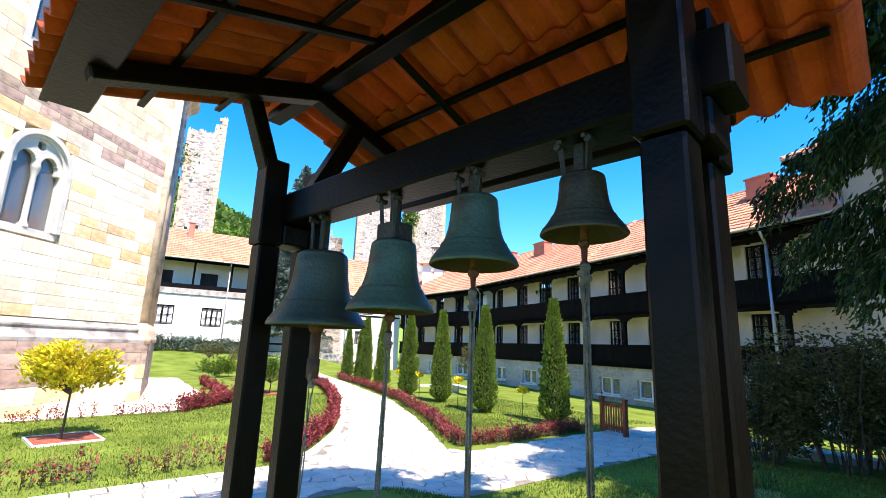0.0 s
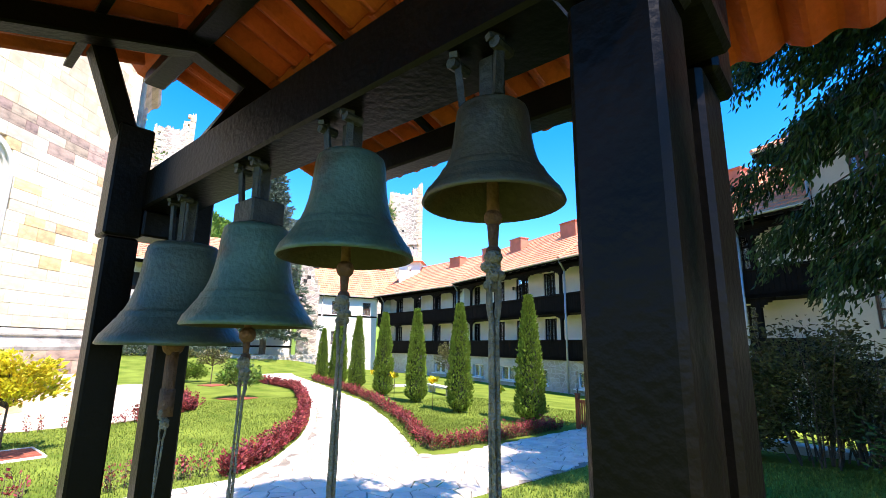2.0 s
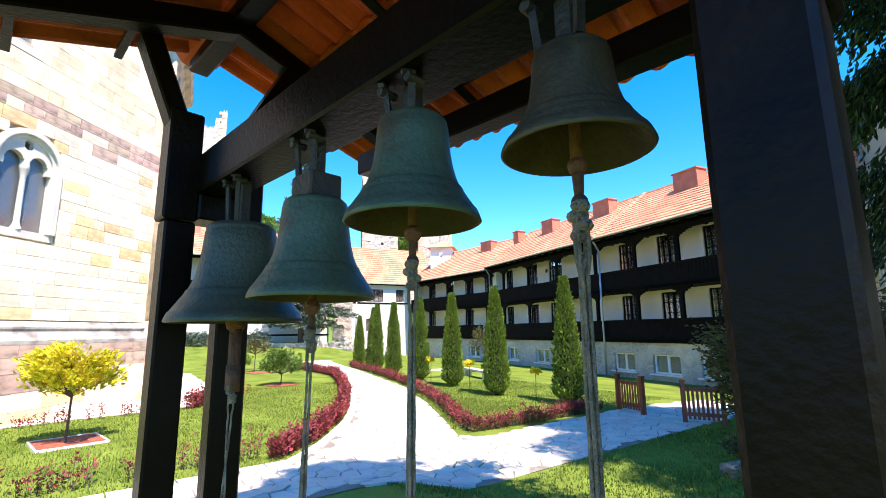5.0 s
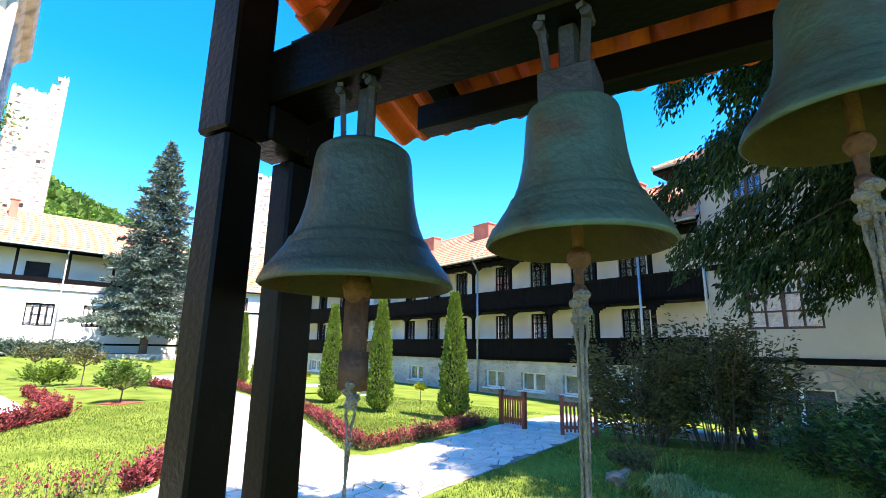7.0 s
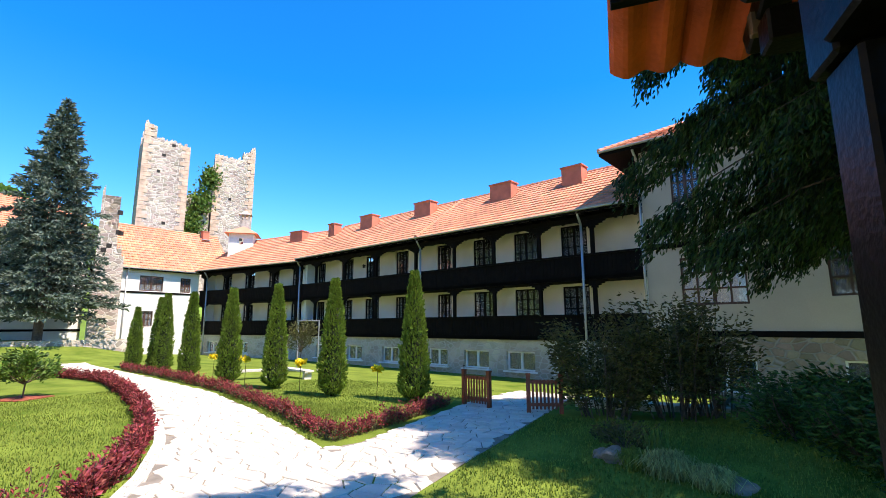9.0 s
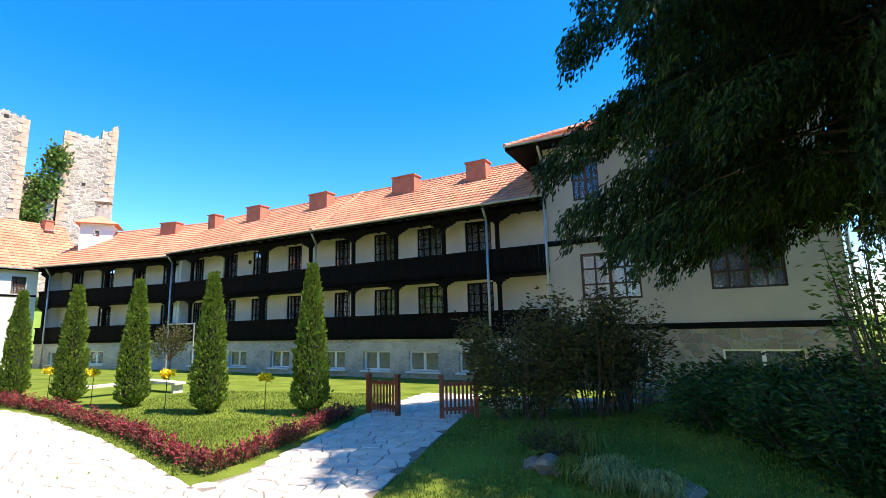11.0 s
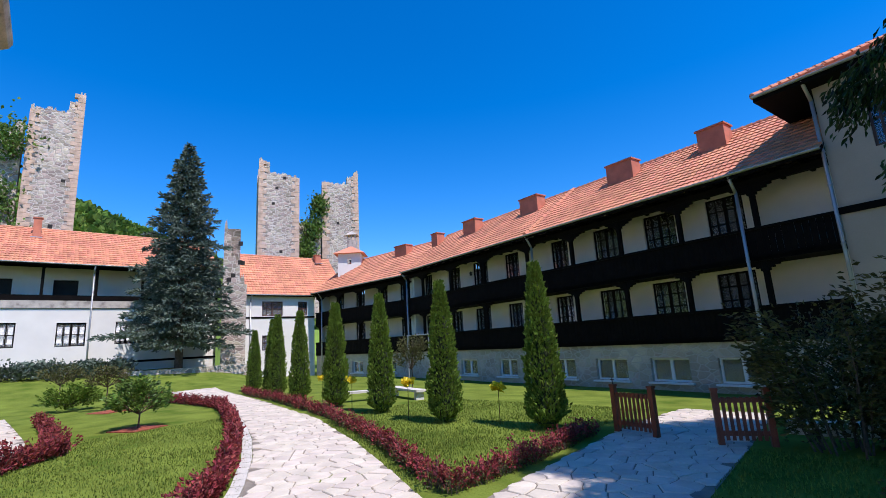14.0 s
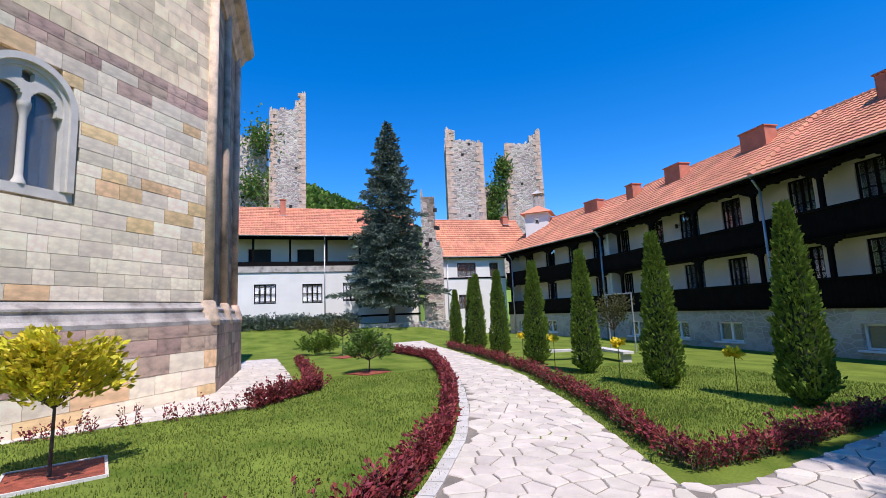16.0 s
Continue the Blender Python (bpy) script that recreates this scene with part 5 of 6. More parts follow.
def conifer(x, y, h, r, low, seed, label, dense=1.0, leaf=0.16, taper=0.75, wide=0.4):
    """A broad drooping conifer: limbs that bend down, and hanging sprays along them."""
    rng = random.Random(seed)
    th = thing("conifer", pose(x, y, gz(x, y)), label, "tree")
    bm = bmesh.new()
    tube(bm, (0, 0, -0.3), (0, 0, h * 0.5), 0.34, 0.22, 12)
    tube(bm, (0, 0, h * 0.5), (0.1, 0, h), 0.22, 0.02, 10)
    part("trunk", bm, M_BARK, th)
    pts = []
    bl = bmesh.new()
    z = low + 0.5
    while z < h - 0.3:
        f = (z - low) / (h - low)
        env = r * (1.02 - f) ** taper * min(1.0, 0.66 + 1.9 * f) * rng.uniform(0.82, 1.08)
        k = rng.randint(6, 8)
        a0 = rng.uniform(0, 6.28)
        for j in range(k):
            a = a0 + 2 * math.pi * j / k + rng.uniform(-0.3, 0.3)
            ln = env * rng.uniform(0.7, 1.1)
            d = Vector((math.cos(a), math.sin(a), 0))
            prev = Vector((0, 0, z))
            seg = 6
            line = [prev]
            for s in range(1, seg + 1):
                t = s / seg
                p = Vector((0, 0, z)) + d * ln * t + Vector((0, 0, 0.30 * ln * t - 0.52 * ln * t * t)) + Vector((rng.uniform(-1, 1), rng.uniform(-1, 1), 0)) * 0.06
                tube(bl, prev, p, 0.045 * (1.08 - t) + 0.006, 0.045 * (1.0 - t) + 0.006, 5)
                prev = p
                line.append(p)
            m = int((26 * ln + 10) * dense)
            for q in range(m):
                t = 0.25 + 0.75 * rng.random() ** 0.8
                i = min(int(t * seg), seg - 1)
                base = line[i].lerp(line[i + 1], t * seg - i)
                side = Vector((-d.y, d.x, 0)) * rng.uniform(-1, 1) * 0.75 * (1.15 - t * 0.8)
                hangd = rng.random() ** 1.4 * 0.75
                c = base + side + Vector((0, 0, -0.15 * side.length - hangd))
                out = (d * 0.6 + side * 0.5 + Vector((0, 0, -1.0))).normalized()
                for w in range(9):
                    pts.append((c + out * 0.04 * w + Vector((rng.uniform(-1, 1), rng.uniform(-1, 1), rng.uniform(-1, 1))) * 0.10, out))
        z += 0.42 + 0.2 * rng.random()
    part("limb_structure", bl, M_BARK, th)
    V, F = leaf_cloud(pts, leaf, wide, rng, -0.3)
    hang("crown", from_lists("crown", V, F, M_CEDAR), th)
    return th


conifer(3.1, 11.3, 18.5, 7.2, 3.9, 21, "large dark drooping conifer by the corner house", 2.4, 0.15, 0.45, 0.34)
conifer(0.4, 3.4, 15.0, 3.9, 7.0, 22, "tall dark conifer that shades the bell stand", 0.9, 0.22)


def hedge(line, n, width, height, leaf, material, label, seed, per=90, sparse=0.0, base_green=0.0):
    """A clipped or loose low hedge along a line: leafy twigs."""
    rng = random.Random(seed)
    pts, gre = [], []
    ctr = resample(line, n)
    tw = bmesh.new()
    for (x, y) in ctr:
        if rng.random() < sparse:
            continue
        hh = height * rng.uniform(0.7, 1.2)
        for s in range(5):
            a = rng.uniform(0, 6.28)
            lean = rng.uniform(0, width * 0.45)
            root = Vector((x + rng.uniform(-1, 1) * width * 0.2, y + rng.uniform(-1, 1) * width * 0.2, gz(x, y)))
            tip = root + Vector((math.cos(a) * lean, math.sin(a) * lean, hh * rng.uniform(0.6, 1.1)))
            if s < 3:
                tube(tw, root, tip, 0.006, 0.003, 4)
            for q in range(per // 5):
                t = 0.12 + 0.88 * rng.random()
                p = root.lerp(tip, t) + Vector((rng.uniform(-1, 1), rng.uniform(-1, 1), rng.uniform(-1, 1))) * 0.05
                (gre if t < base_green * rng.random() * 2 else pts).append((p, (math.cos(a), math.sin(a), 0.8)))
    ob = thing("hedge", pose(0, 0, 0), label, "hedge", kind="stuff")
    V, F = leaf_cloud(pts, leaf, 0.6, rng)
    hang("foliage", from_lists("leaves", V, F, material), ob)
    if gre:
        V, F = leaf_cloud(gre, leaf, 0.6, rng)
        hang("low_foliage", from_lists("low_leaves", V, F, M_BARB_G), ob)
    part("twig_mass", tw, M_BARK, ob)
    return ob


hedge([(-9.1, 4.15), (-9.85, 5.05), (-11.5, 6.42), (-13.4, 7.62), (-15.48, 8.76), (-18.17, 10.0), (-20.55, 11.0), (-22.7, 11.85)], 200, 0.34, 0.42, 0.075, M_BARB, "dense dark red barberry hedge along the path", 31, 110)
hedge([(-22.7, 11.85), (-24.5, 12.1), (-27, 12.2), (-31, 12.0)], 80, 0.4, 0.4, 0.085, M_BARB, "dark red barberry hedge at the end of the lawn", 32, 80)
hedge([(-28.0, 15.6), (-22.4, 14.1), (-19.4, 13.1), (-16.5, 12.15), (-12.4, 10.3), (-9.95, 8.95), (-8.55, 8.15)], 190, 0.36, 0.36, 0.065, M_BARB, "low red barberry hedge along the path", 33, 75, 0.05, 0.35)
hedge([(-8.5, 8.2), (-8.3, 9.5), (-8.25, 12.6)], 60, 0.36, 0.34, 0.06, M_BARB, "low red barberry hedge up to the gate", 34, 75, 0.05, 0.35)
hedge([(-9.35, 4.4), (-9.4, 3.0), (-9.4, 1.0), (-9.4, -1.5)], 34, 0.40, 0.46, 0.06, M_BARB, "young loose barberry plants beside the kerb", 35, 60, 0.25, 0.5)
hedge([(-15.2, -1.5), (-15.95, 0.9), (-16.1, 2.7), (-16.35, 4.1)], 26, 0.30, 0.40, 0.06, M_BARB, "young sparse barberry plants by the church path", 36, 45, 0.2)
hedge([(-16.3, 4.2), (-18.0, 5.95), (-18.3, 6.2)], 30, 0.5, 0.5, 0.08, M_BARB, "dense dark red barberry clump", 37, 110)
hedge([(-18.2, 5.8), (-21.0, 6.5), (-25.6, 7.0)], 45, 0.45, 0.45, 0.08, M_BARB, "dense dark red barberry hedge by the church path", 38, 100)


def round_bush(name, x, y, z, r, h, n, leaf, material, label, category, seed, stem=0.0, pit=True, aspect=0.6):
    rng = random.Random(seed)
    th = thing(name, pose(x, y, gz(x, y)), label, category)
    pts = []
    bl = bmesh.new()
    if stem:
        tube(bl, (0, 0, -0.05), (0.03, 0.02, z), 0.028, 0.02, 8)
    for k in range(26):
        a, e = rng.uniform(0, 6.28), rng.uniform(-0.3, 1.3)
        tip = Vector((math.cos(a) * math.cos(e) * r, math.sin(a) * math.cos(e) * r, z + h * 0.45 + math.sin(e) * h * 0.5)) * 1.0
        tube(bl, (0, 0, z * 0.96), tip, 0.012, 0.004, 5)
        for q in range(n // 26):
            t = rng.random() ** 0.6
            p = Vector((0, 0, z)).lerp(tip, 0.35 + 0.7 * t) + Vector((rng.uniform(-1, 1), rng.uniform(-1, 1), rng.uniform(-1, 1))) * r * 0.22
            pts.append((p, (math.cos(a), math.sin(a), 0.6)))
    part("branch_structure", bl, M_BARK, th)
    V, F = leaf_cloud(pts, leaf, aspect, rng)
    hang("foliage", from_lists("leaves", V, F, material), th)
    return th


def planting_bed(x, y, w, d, turn, edged=True):
    th = thing("planting_bed", pose(x, y, gz(x, y), 0, 0, turn), "square of red gravel with a pale stone edge", "flower bed")
    bm = bmesh.new()
    span(bm, (-w / 2, -d / 2, -0.05), (w / 2, d / 2, 0.03))
    part("gravel", bm, M_MULCH, th)
    if not edged:
        return
    for a, b in (((-w / 2 - 0.04, -d / 2 - 0.04), (w / 2 + 0.04, -d / 2)), ((-w / 2 - 0.04, d / 2), (w / 2 + 0.04, d / 2 + 0.04)), ((-w / 2 - 0.04, -d / 2), (-w / 2, d / 2)), ((w / 2, -d / 2), (w / 2 + 0.04, d / 2))):
        bm = bmesh.new()
        span(bm, (*a, -0.05), (*b, 0.045))
        part("edging", bm, M_KERB, th)


planting_bed(-13.15, 1.35, 1.1, 1.1, 8)
round_bush("golden_tree", -13.1, 1.3, 0.95, 0.75, 0.95, 4200, 0.115, M_YELLOW, "small golden-leaved tree on a thin stem in red gravel", "tree", 41, 1.0)
planting_bed(-20.6, 8.4, 1.1, 1.1, 20, False)
round_bush("golden_tree", -20.6, 8.4, 0.45, 0.72, 1.0, 2200, 0.12, M_LIGHTLEAF, "round green shrub with yellow tips in red gravel", "shrub", 42, 0.5)
planting_bed(-27.5, 9.6, 1.1, 1.1, 20, False)
round_bush("green_shrub", -30.5, 9.0, 0.15, 0.95, 0.9, 1800, 0.14, M_THUJA, "low round green shrub on the lawn", "shrub", 43)
round_bush("flowering_tree", -28.3, 9.7, 1.0, 0.7, 0.8, 900, 0.11, M_BARB_G, "small reddish flowering tree", "tree", 44, 1.0)
round_bush("flowering_tree", -33.5, 9.2, 1.0, 0.8, 0.9, 800, 0.12, M_BARB_G, "small bare flowering tree by the white house", "tree", 45, 1.0)
for k, (x, y) in enumerate(((-44, 6), (-43.5, 8.5), (-43, 11), (-42.6, 13.5), (-44.5, 3.5))):
    round_bush("juniper", x, y, 0.0, 1.6, 0.9, 1600, 0.22, M_SPRUCE, "spreading grey-green juniper below the white house", "shrub", 50 + k)


def leafy_bush(x, y, r, h, seed, material, label, n=3600, leaf=0.135, bare=0.1):
    rng = random.Random(seed)
    th = thing("bush", pose(x, y, gz(x, y)), label, "bush")
    bl = bmesh.new()
    pts = []
    for k in range(34):
        a, s = rng.uniform(0, 6.28), rng.random() ** 0.5
        root = Vector((math.cos(a) * r * 0.45 * s, math.sin(a) * r * 0.45 * s, -0.05))
        tip = Vector((math.cos(a) * r * s * 1.05, math.sin(a) * r * s * 1.05, h * rng.uniform(0.65, 1.08)))
        mid = (root + tip) / 2 + Vector((rng.uniform(-1, 1), rng.uniform(-1, 1), 0)) * 0.12
        tube(bl, root, mid, 0.018, 0.012, 5)
        tube(bl, mid, tip, 0.012, 0.004, 5)
        for q in range(n // 34):
            t = bare + (1 - bare) * rng.random() ** 0.9
            p = (root.lerp(mid, t * 2) if t < 0.5 else mid.lerp(tip, t * 2 - 1)) + Vector((rng.uniform(-1, 1), rng.uniform(-1, 1), rng.uniform(-1, 1))) * 0.26
            pts.append((p, (math.cos(a), math.sin(a), 0.2)))
    tagged(part("stem_structure", bl, M_BARK, th), kind="stuff")
    V, F = leaf_cloud(pts, leaf, 0.42, rng)
    hang("foliage", from_lists("leaves", V, F, material), th)


leafy_bush(-4.1, 12.9, 1.25, 2.15, 61, M_BUSH, "dense dark evergreen bush beside the gate", 9000, 0.12, 0.22)
leafy_bush(-2.5, 13.1, 1.35, 2.5, 62, M_BUSH, "tall dark evergreen bush", 8500, 0.12, 0.28)
leafy_bush(-1.75, 13.4, 0.85, 2.2, 63, M_BUSH, "loose dark evergreen bush", 2800, 0.12, 0.4)
for k, (x, y, r, h) in enumerate(((0.9, 11.5, 1.4, 0.85), (1.9, 10.2, 1.4, 1.0), (2.8, 9.0, 1.5, 1.15), (0.9, 13.0, 1.2, 0.7), (2.6, 12.0, 1.5, 0.9), (3.8, 10.5, 1.6, 1.2))):
    leafy_bush(x, y, r, h, 70 + k, M_IVY, "low dark undergrowth bush", 3000, 0.13, 0.0)
for k, (x, y, r, h) in enumerate(((-0.5, 11.2, 1.2, 0.75), (0.3, 10.2, 1.3, 0.95), (1.0, 9.2, 1.3, 1.1), (1.4, 8.1, 1.3, 1.2), (0.4, 8.7, 0.9, 0.6), (2.2, 7.3, 1.3, 1.45), (0.1, 12.2, 1.1, 0.75))):
    leafy_bush(x, y, r, h, 90 + k, M_IVY, "low dark undergrowth bush in the shade of the conifer", 3400, 0.11, 0.0)
leafy_bush(1.6, 9.9, 0.9, 3.3, 81, M_LIGHTLEAF, "bright green leafy shrub in front of the corner house", 1700, 0.12)
leafy_bush(2.6, 10.6, 1.1, 3.1, 80, M_LIGHTLEAF, "bright green leafy shrub under the conifer", 2600, 0.13)

# grass blades on the lawns that are passed nearest
grng = random.Random(77)
gv, gf = [], []
BEDS = [PATH_POLY, CHURCH_PATH]
for x0, x1, y0, y1, count in ((-20, -8.9, -1.5, 11.5, 62000), (-5.6, 1.5, 4.2, 12.5, 34000), (-16, -8.4, 8.4, 17, 30000)):
    for _ in range(count):
        x, y = grng.uniform(x0, x1), grng.uniform(y0, y1)
        if inside((x, y), PATH_POLY) or inside((x, y), CHURCH_PATH) or (max(abs(x + 13.15), abs(y - 1.35)) < 0.65):
            continue
        h, a = grng.uniform(0.025, 0.065), grng.uniform(0, 6.28)
        w, z = 0.012, gz(x, y) - 0.005
        i = len(gv)
        dx, dy = math.cos(a) * w, math.sin(a) * w
        gv += [(x - dx, y - dy, z), (x + dx, y + dy, z), (x + dy * 2 * grng.random(), y - dx * 2 * grng.random(), z + h)]
        gf.append((i, i + 1, i + 2))
tagged(hang("grass", from_lists("grass", gv, gf, M_BLADE)), "short mown green grass blades", "grass", kind="stuff")

# ---- garden things ----


def gate_leaf(x, y, turn, w, cross):
    th = thing("garden_gate", pose(x, y, gz(x, y), 0, 0, turn), "low red-brown wooden picket gate", "gate", "garden gate pair")
    for px in (0.05, w - 0.05):
        bm = bmesh.new()
        span(bm, (px - 0.05, -0.05, -0.1), (px + 0.05, 0.05, 0.93))
        span(bm, (px - 0.06, -0.06, 0.93), (px + 0.06, 0.06, 0.97))
        part("gate_post", bm, M_WOOD, th)
    for z in (0.17, 0.72):
        bm = bmesh.new()
        span(bm, (0.1, -0.03, z), (w - 0.1, 0.03, z + 0.08))
        part("rail", bm, M_WOOD, th)
    k = 0.16
    while k < w - 0.12:
        bm = bmesh.new()
        span(bm, (k - 0.028, -0.045, 0.1), (k + 0.028, -0.03, 0.82))
        part("picket", bm, M_WOOD, th)
        k += 0.095
    if cross:
        bm = bmesh.new()
        tube(bm, (0.05, 0, 0.97), (0.05, 0, 1.12), 0.012, 0.008, 6)
        span(bm, (0.01, -0.006, 1.05), (0.09, 0.006, 1.07))
        part("finial", bm, M_IRON, th, "small iron cross finial")


gate_leaf(-7.93, 13.05, -18, 0.98, True)
gate_leaf(-5.97, 12.55, 20, 0.9, False)


def bench(x, y, turn, w):
    th = thing("bench", pose(x, y, gz(x, y), 0, 0, turn), "low pale stone bench on the lawn", "bench", "stone benches")
    bm = bmesh.new()
    span(bm, (-w / 2, -0.2, 0.30), (w / 2, 0.2, 0.38))
    part("seat", bm, M_KERB, th)
    for s in (-1, 1):
        bm = bmesh.new()
        span(bm, (s * (w / 2 - 0.2) - 0.08, -0.16, -0.05), (s * (w / 2 - 0.2) + 0.08, 0.16, 0.3))
        part("leg", bm, M_KERB, th)


bench(-17.4, 16.6, -20, 2.6)
bench(-18.6, 15.2, 60, 1.8)
for k, (x, y, h) in enumerate(((-10.75, 13.0, 0.85), (-13.4, 12.55, 1.0), (-16.85, 13.45, 0.95), (-20.0, 14.6, 0.9))):
    th = thing("yellow_flower", pose(x, y, gz(x, y)), "yellow flower head on a thin tall stem", "flower", "yellow flowers on stems")
    bm = bmesh.new()
    tube(bm, (0, 0, -0.05), (0.02, 0, h), 0.012, 0.01, 6)
    part("stem", bm, M_BUSH, th)
    rng = random.Random(90 + k)
    V, F = leaf_cloud([((rng.gauss(0, 0.06), rng.gauss(0, 0.06), h + rng.gauss(0, 0.04)), (rng.uniform(-1, 1), rng.uniform(-1, 1), 0.6)) for _ in range(150)], 0.11, 0.8, rng)
    hang("flower_head", from_lists("flower_head", V, F, M_YFLOWER), th)

# ---- small things by the corner house and on the slope ----
ledge = thing("stone_ledge", pose(-3.2, 14.45, gz(-3.2, 14.45), 0, 0, -4), "low pale stone ledge behind the bushes", "wall")
for k in range(6):
    bm = bmesh.new()
    span(bm, (-1.9 + 0.62 * k, -0.25, -0.2), (-1.9 + 0.62 * k + 0.61, 0.25, 0.2 + 0.01 * (k % 3)))
    bevel(bm, 0.015)
    part("slab", bm, M_KERB, ledge)
rk = random.Random(5)
M_ROCK = mat("mossy_field_stone", (0.20, 0.17, 0.13), 0.95, 0.35, 5, 40, 0.4, second=(0.09, 0.10, 0.05))


def rock(x, y, s, material=None):
    bm = bmesh.new()
    bmesh.ops.create_icosphere(bm, subdivisions=3, radius=s)
    o = Vector((rk.random() * 9, rk.random() * 9, 0))
    for v in bm.verts:
        v.co *= 1 + 0.35 * noise.noise(v.co * (1.4 / s) + o)
        v.co.z *= 0.62
    me = to_mesh("rock", bm, material or M_MOULD)
    ob = hang("rock", me, None, pose(x, y, gz(x, y) + s * 0.2, rk.uniform(-10, 10), rk.uniform(-10, 10), rk.uniform(0, 360)))
    tagged(ob, "grey weathered field stone on the grass", "stone", "field stones")


for x, y, s in ((-1.5, 14.7, 0.36), (-1.15, 14.5, 0.3), (-1.4, 15.1, 0.28), (-0.9, 14.9, 0.4), (-3.5, 9.05, 0.26), (-3.25, 8.95, 0.2), (-3.75, 9.2, 0.16), (-1.9, 8.3, 0.2)):
    rock(x, y, s, M_ROCK)


def tuft(x, y, r, h, n, material, label, seed):
    rng = random.Random(seed)
    V, F = [], []
    for _ in range(n):
        a, l = rng.uniform(0, 6.28), rng.uniform(0.2, 1)
        d = Vector((math.cos(a), math.sin(a), 0))
        s = Vector((-d.y, d.x, 0)) * 0.006
        p0 = Vector((rng.gauss(0, r * 0.25), rng.gauss(0, r * 0.25), 0))
        p1 = p0 + d * r * l * 0.5 + Vector((0, 0, h * (1.1 - 0.4 * l)))
        p2 = p0 + d * r * l + Vector((0, 0, h * (0.9 - 0.6 * l)))
        i = len(V)
        V += [p0 - s, p0 + s, p1 + s, p1 - s, p2]
        F += [(i, i + 1, i + 2, i + 3), (i + 3, i + 2, i + 4)]
    th = thing("grass_tuft", pose(x, y, gz(x, y)), label, "plant", kind="")
    hang("blade_mass", from_lists("blade_mass", V, F, material), th)


M_TUFT = mat("pale_ornamental_grass", (0.30, 0.34, 0.12), 0.7, 0.25, 4, 30, 0.0, island=0.4, hue=0.02, trans=0.3)
tuft(-2.75, 8.5, 0.42, 0.36, 900, M_TUFT, "pale arching ornamental grass clump", 1)
tuft(-2.2, 8.2, 0.36, 0.3, 700, M_TUFT, "pale arching ornamental grass clump", 2)
tuft(-3.2, 8.7, 0.3, 0.3, 500, M_BLADE, "green wild grass clump by the stones", 3)
tuft(-2.9, 8.95, 0.25, 0.55, 120, M_LIGHTLEAF, "tall green wild grass clump", 4)
round_bush("low_shrub", -3.4, 9.4, 0.1, 0.5, 0.4, 900, 0.07, M_BUSH, "low dark shrub behind the field stones", "shrub", 64)
round_bush("pale_shrub", -19.6, 19.3, 1.0, 0.85, 1.5, 1600, 0.11, M_BARB_G, "pinkish green shrub in front of the dormitory", "shrub", 65, 1.0)
frame_th = thing("washing_frame", pose(-20.3, 20.6, gz(-20.3, 20.6), 0, 0, -12), "thin grey metal frame in front of the dormitory", "frame")
for px in (-0.9, 0.9):
    bm = bmesh.new()
    tube(bm, (px, 0, -0.1), (px, 0, 2.6), 0.03, 0.03, 8)
    part("upright", bm, M_ZINC, frame_th)
bm = bmesh.new()
tube(bm, (-0.95, 0, 2.6), (0.95, 0, 2.6), 0.03, 0.03, 8)
part("crossbar", bm, M_ZINC, frame_th)
for k, (x, y, z, r) in enumerate(((-54.6, 38.6, 17.5, 1.6), (-54.9, 37.6, 14.5, 1.7), (-54.0, 39.2, 20.5, 1.3), (-66.4, 10.2, 25.0, 2.2), (-66.2, 9.4, 18.5, 2.0), (-66.3, 10.8, 14.0, 2.0))):
    rr = random.Random(300 + k)
    V, F = leaf_cloud([((rr.gauss(0, r * 0.4), rr.gauss(0, r * 0.4), rr.gauss(0, r * 0.55)), (rr.uniform(-1, 1), rr.uniform(-1, 1), 0.8)) for _ in range(700)], 0.42, 0.7, rr)
    th = thing("wall_shrub", pose(x, y, z), "fresh green bush rooted in the ruined wall", "shrub")
    hang("foliage", from_lists("foliage", V, F, M_LIGHTLEAF), th)
bed_wall = thing("raised_bed", pose(-40.6, 18.6, gz(-40.6, 18.6), 0, 0, 78), "low rubble wall around the raised spruce bed", "wall")
bm = bmesh.new()
span(bm, (-4.5, -0.3, -0.8), (4.5, 0.2, 0.35))
part("rubble_wall", bm, M_RUBBLE, bed_wall)

# ---- distance ----
rng = random.Random(99)
hv, hf = [], []
pts = []


def hill_top(a, d):
    deg = math.degrees(a)
    peak = 58 + 1.5 * (min(deg, 188) - 168) - 1.2 * max(0, deg - 195)
    return 6 + (peak - 6) * smooth01(95, 215, d) * smooth01(138, 152, deg)


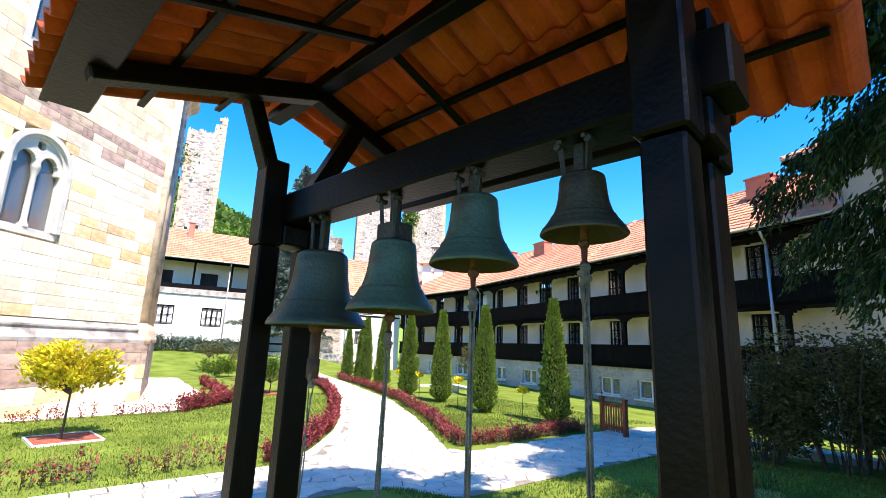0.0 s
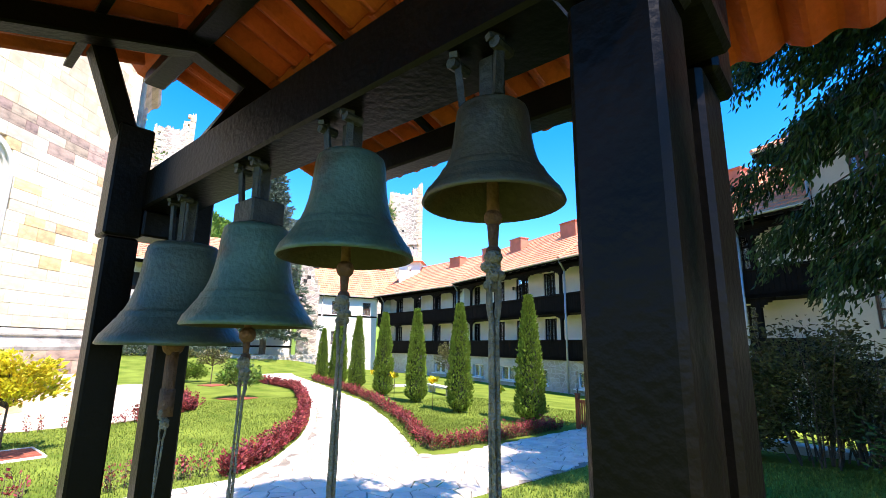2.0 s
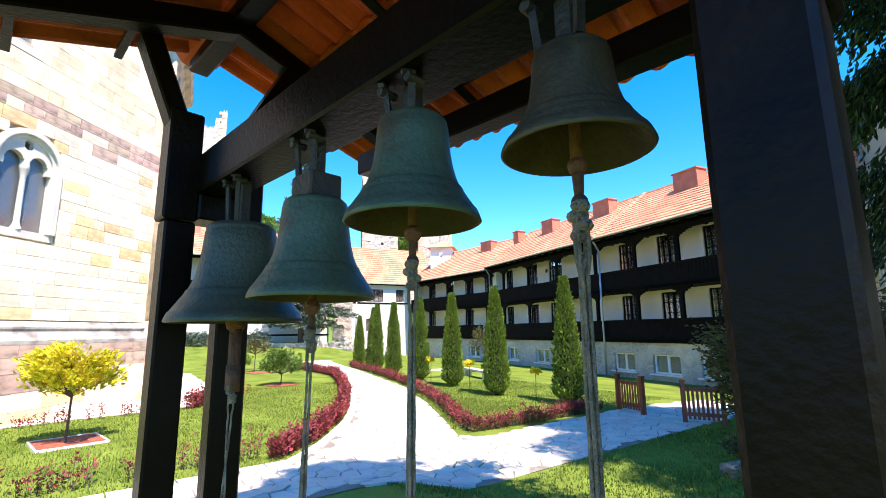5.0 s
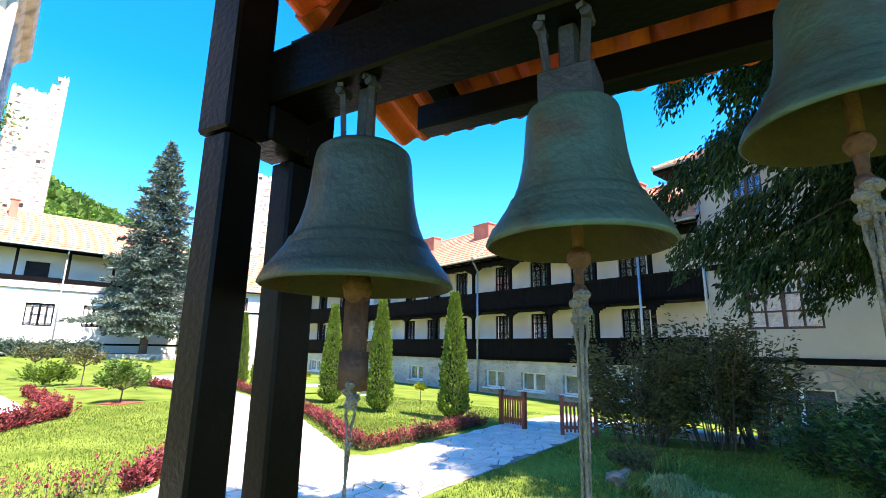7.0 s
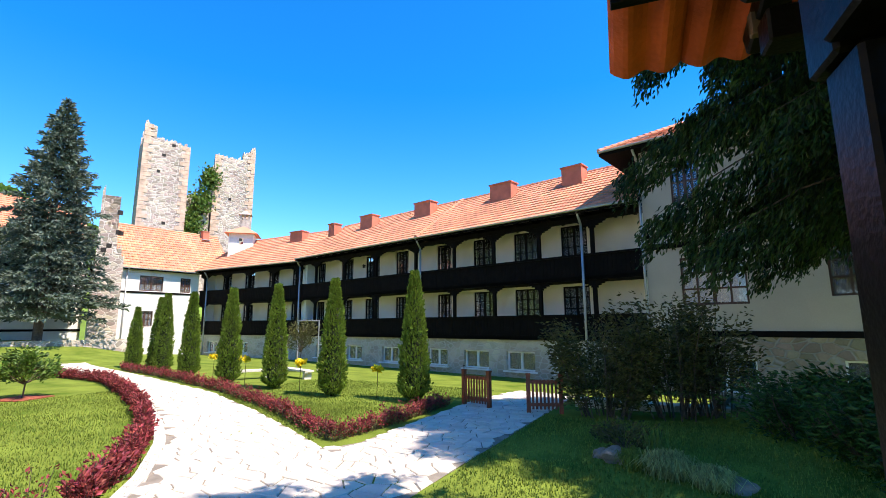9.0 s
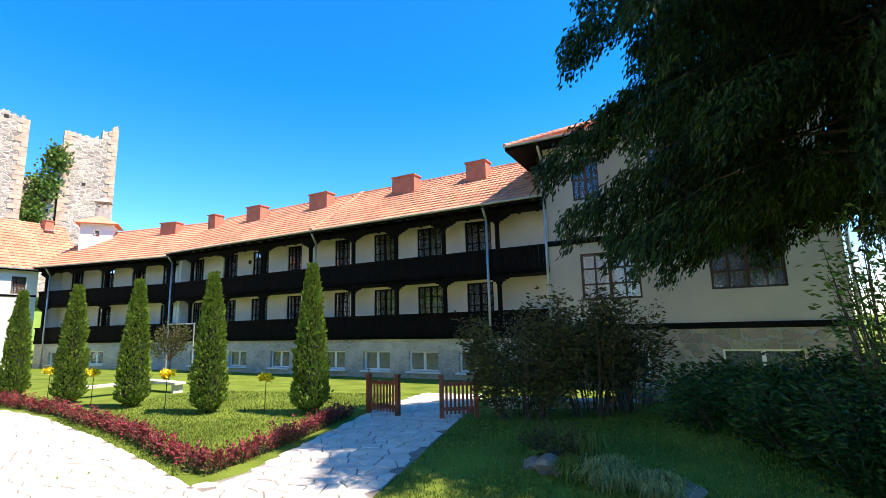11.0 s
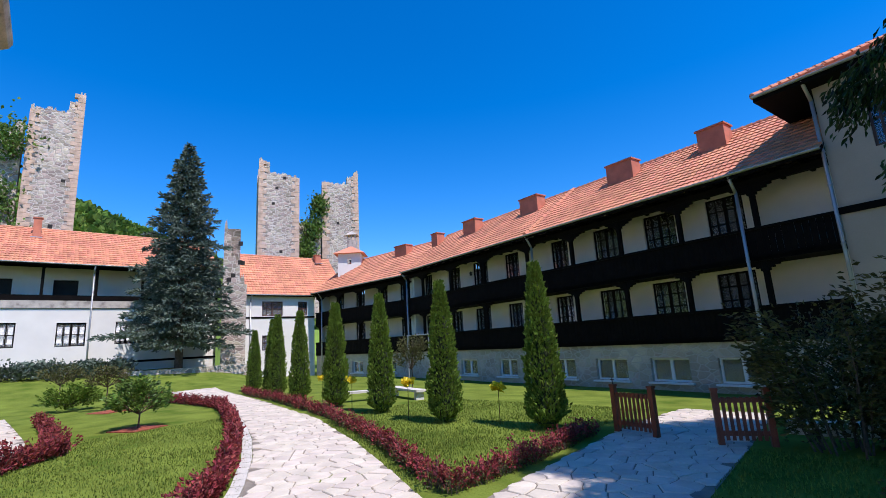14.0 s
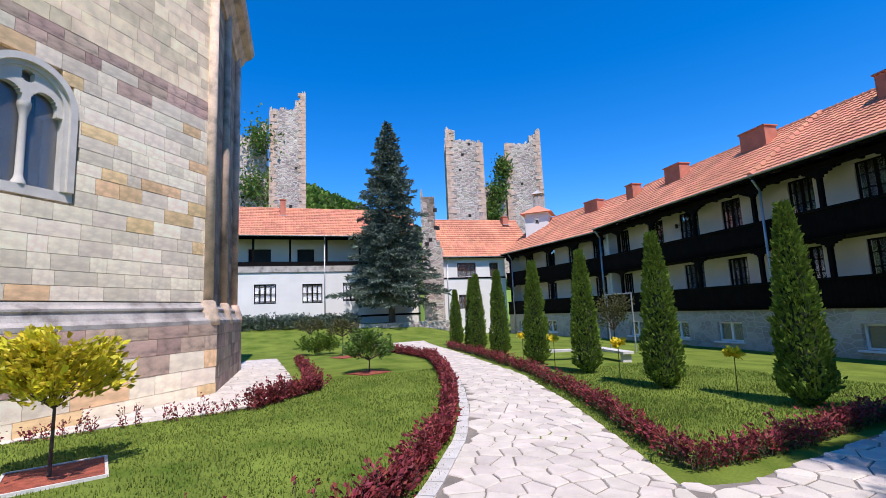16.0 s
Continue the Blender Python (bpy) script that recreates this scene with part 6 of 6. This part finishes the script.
for k in range(34000):
    a = rng.uniform(radians(138), radians(225))
    d = rng.uniform(120, 235)
    top = hill_top(a, d)
    x, y = -5 + d * math.cos(a), 3 + d * math.sin(a)
    pts.append(((x, y, top + rng.uniform(-1, 1.5)), (0.6, 0, 0.6)))
V, F = leaf_cloud(pts, 2.3, 0.9, rng)
hill = thing("backdrop", pose(0, 0, 0), "steep hill wooded with fresh green trees", "hill", kind="structure")
hang("trees", from_lists("trees", V, F, M_HILL), hill)
V, F = [], []
na, nd = 40, 16
for i in range(na + 1):
    a = radians(138 + 87 * i / na)
    for j in range(nd + 1):
        d = 105 + 140 * j / nd
        top = hill_top(a, d)
        V.append((-5 + d * math.cos(a), 3 + d * math.sin(a), top if j else -2))
F = [(i * (nd + 1) + j, i * (nd + 1) + j + 1, (i + 1) * (nd + 1) + j + 1, (i + 1) * (nd + 1) + j) for i in range(na) for j in range(nd)]
hang("slope", from_lists("slope", V, F, M_HILL, True), hill)

# ---- pieces of walls and paths ----
prng = random.Random(12)
rest_v, rest_f = [], []
for k, cell in enumerate(FLAGS):
    V, F = stone_geo(cell, prng)
    if k < 300:
        hang("flagstone", from_lists("flagstone", V, F, M_PAVE), main_path)
    else:
        o = len(rest_v)
        rest_v += V
        rest_f += [tuple(i + o for i in f) for f in F]
ob = hang("flagstone_rest", from_lists("flagstones", rest_v, rest_f, M_PAVE_J), main_path)
ob["kind"] = "stuff"
ashlar(church, -7, 4.38, 2.55, 13.0, 0.30, 0.335, 0.62, [(-1.25, 0.75, 4.66, 6.65), (-1.1, 0.6, 6.65, 7.2), (-0.85, 0.35, 7.2, 7.5), (-1.42, -0.28, 9.55, 11.9)], (-1.6, 4.4, 2.5, 8.6), 71, 7.9)
ashlar(church, -7, 4.55, -0.1, 1.93, 0.0, 0.46, 0.95, [], (-3, 4.6, -0.2, 2), 72, 0.9, 0.1)
# side facing in the darkened ashlar, so its shade is partly painted
ashlar(church_side, 0.0, 5.9, 2.55, 13.0, 0.34, 0.335, 0.62, [], (9, 9, 9, 9), 73, joined=M_SHADED_J)
ashlar(church_side, 0.0, 6.2, -0.1, 1.93, 0.0, 0.46, 0.95, [], (9, 9, 9, 9), 74, 9, 0.12, joined=M_SHADED_J)
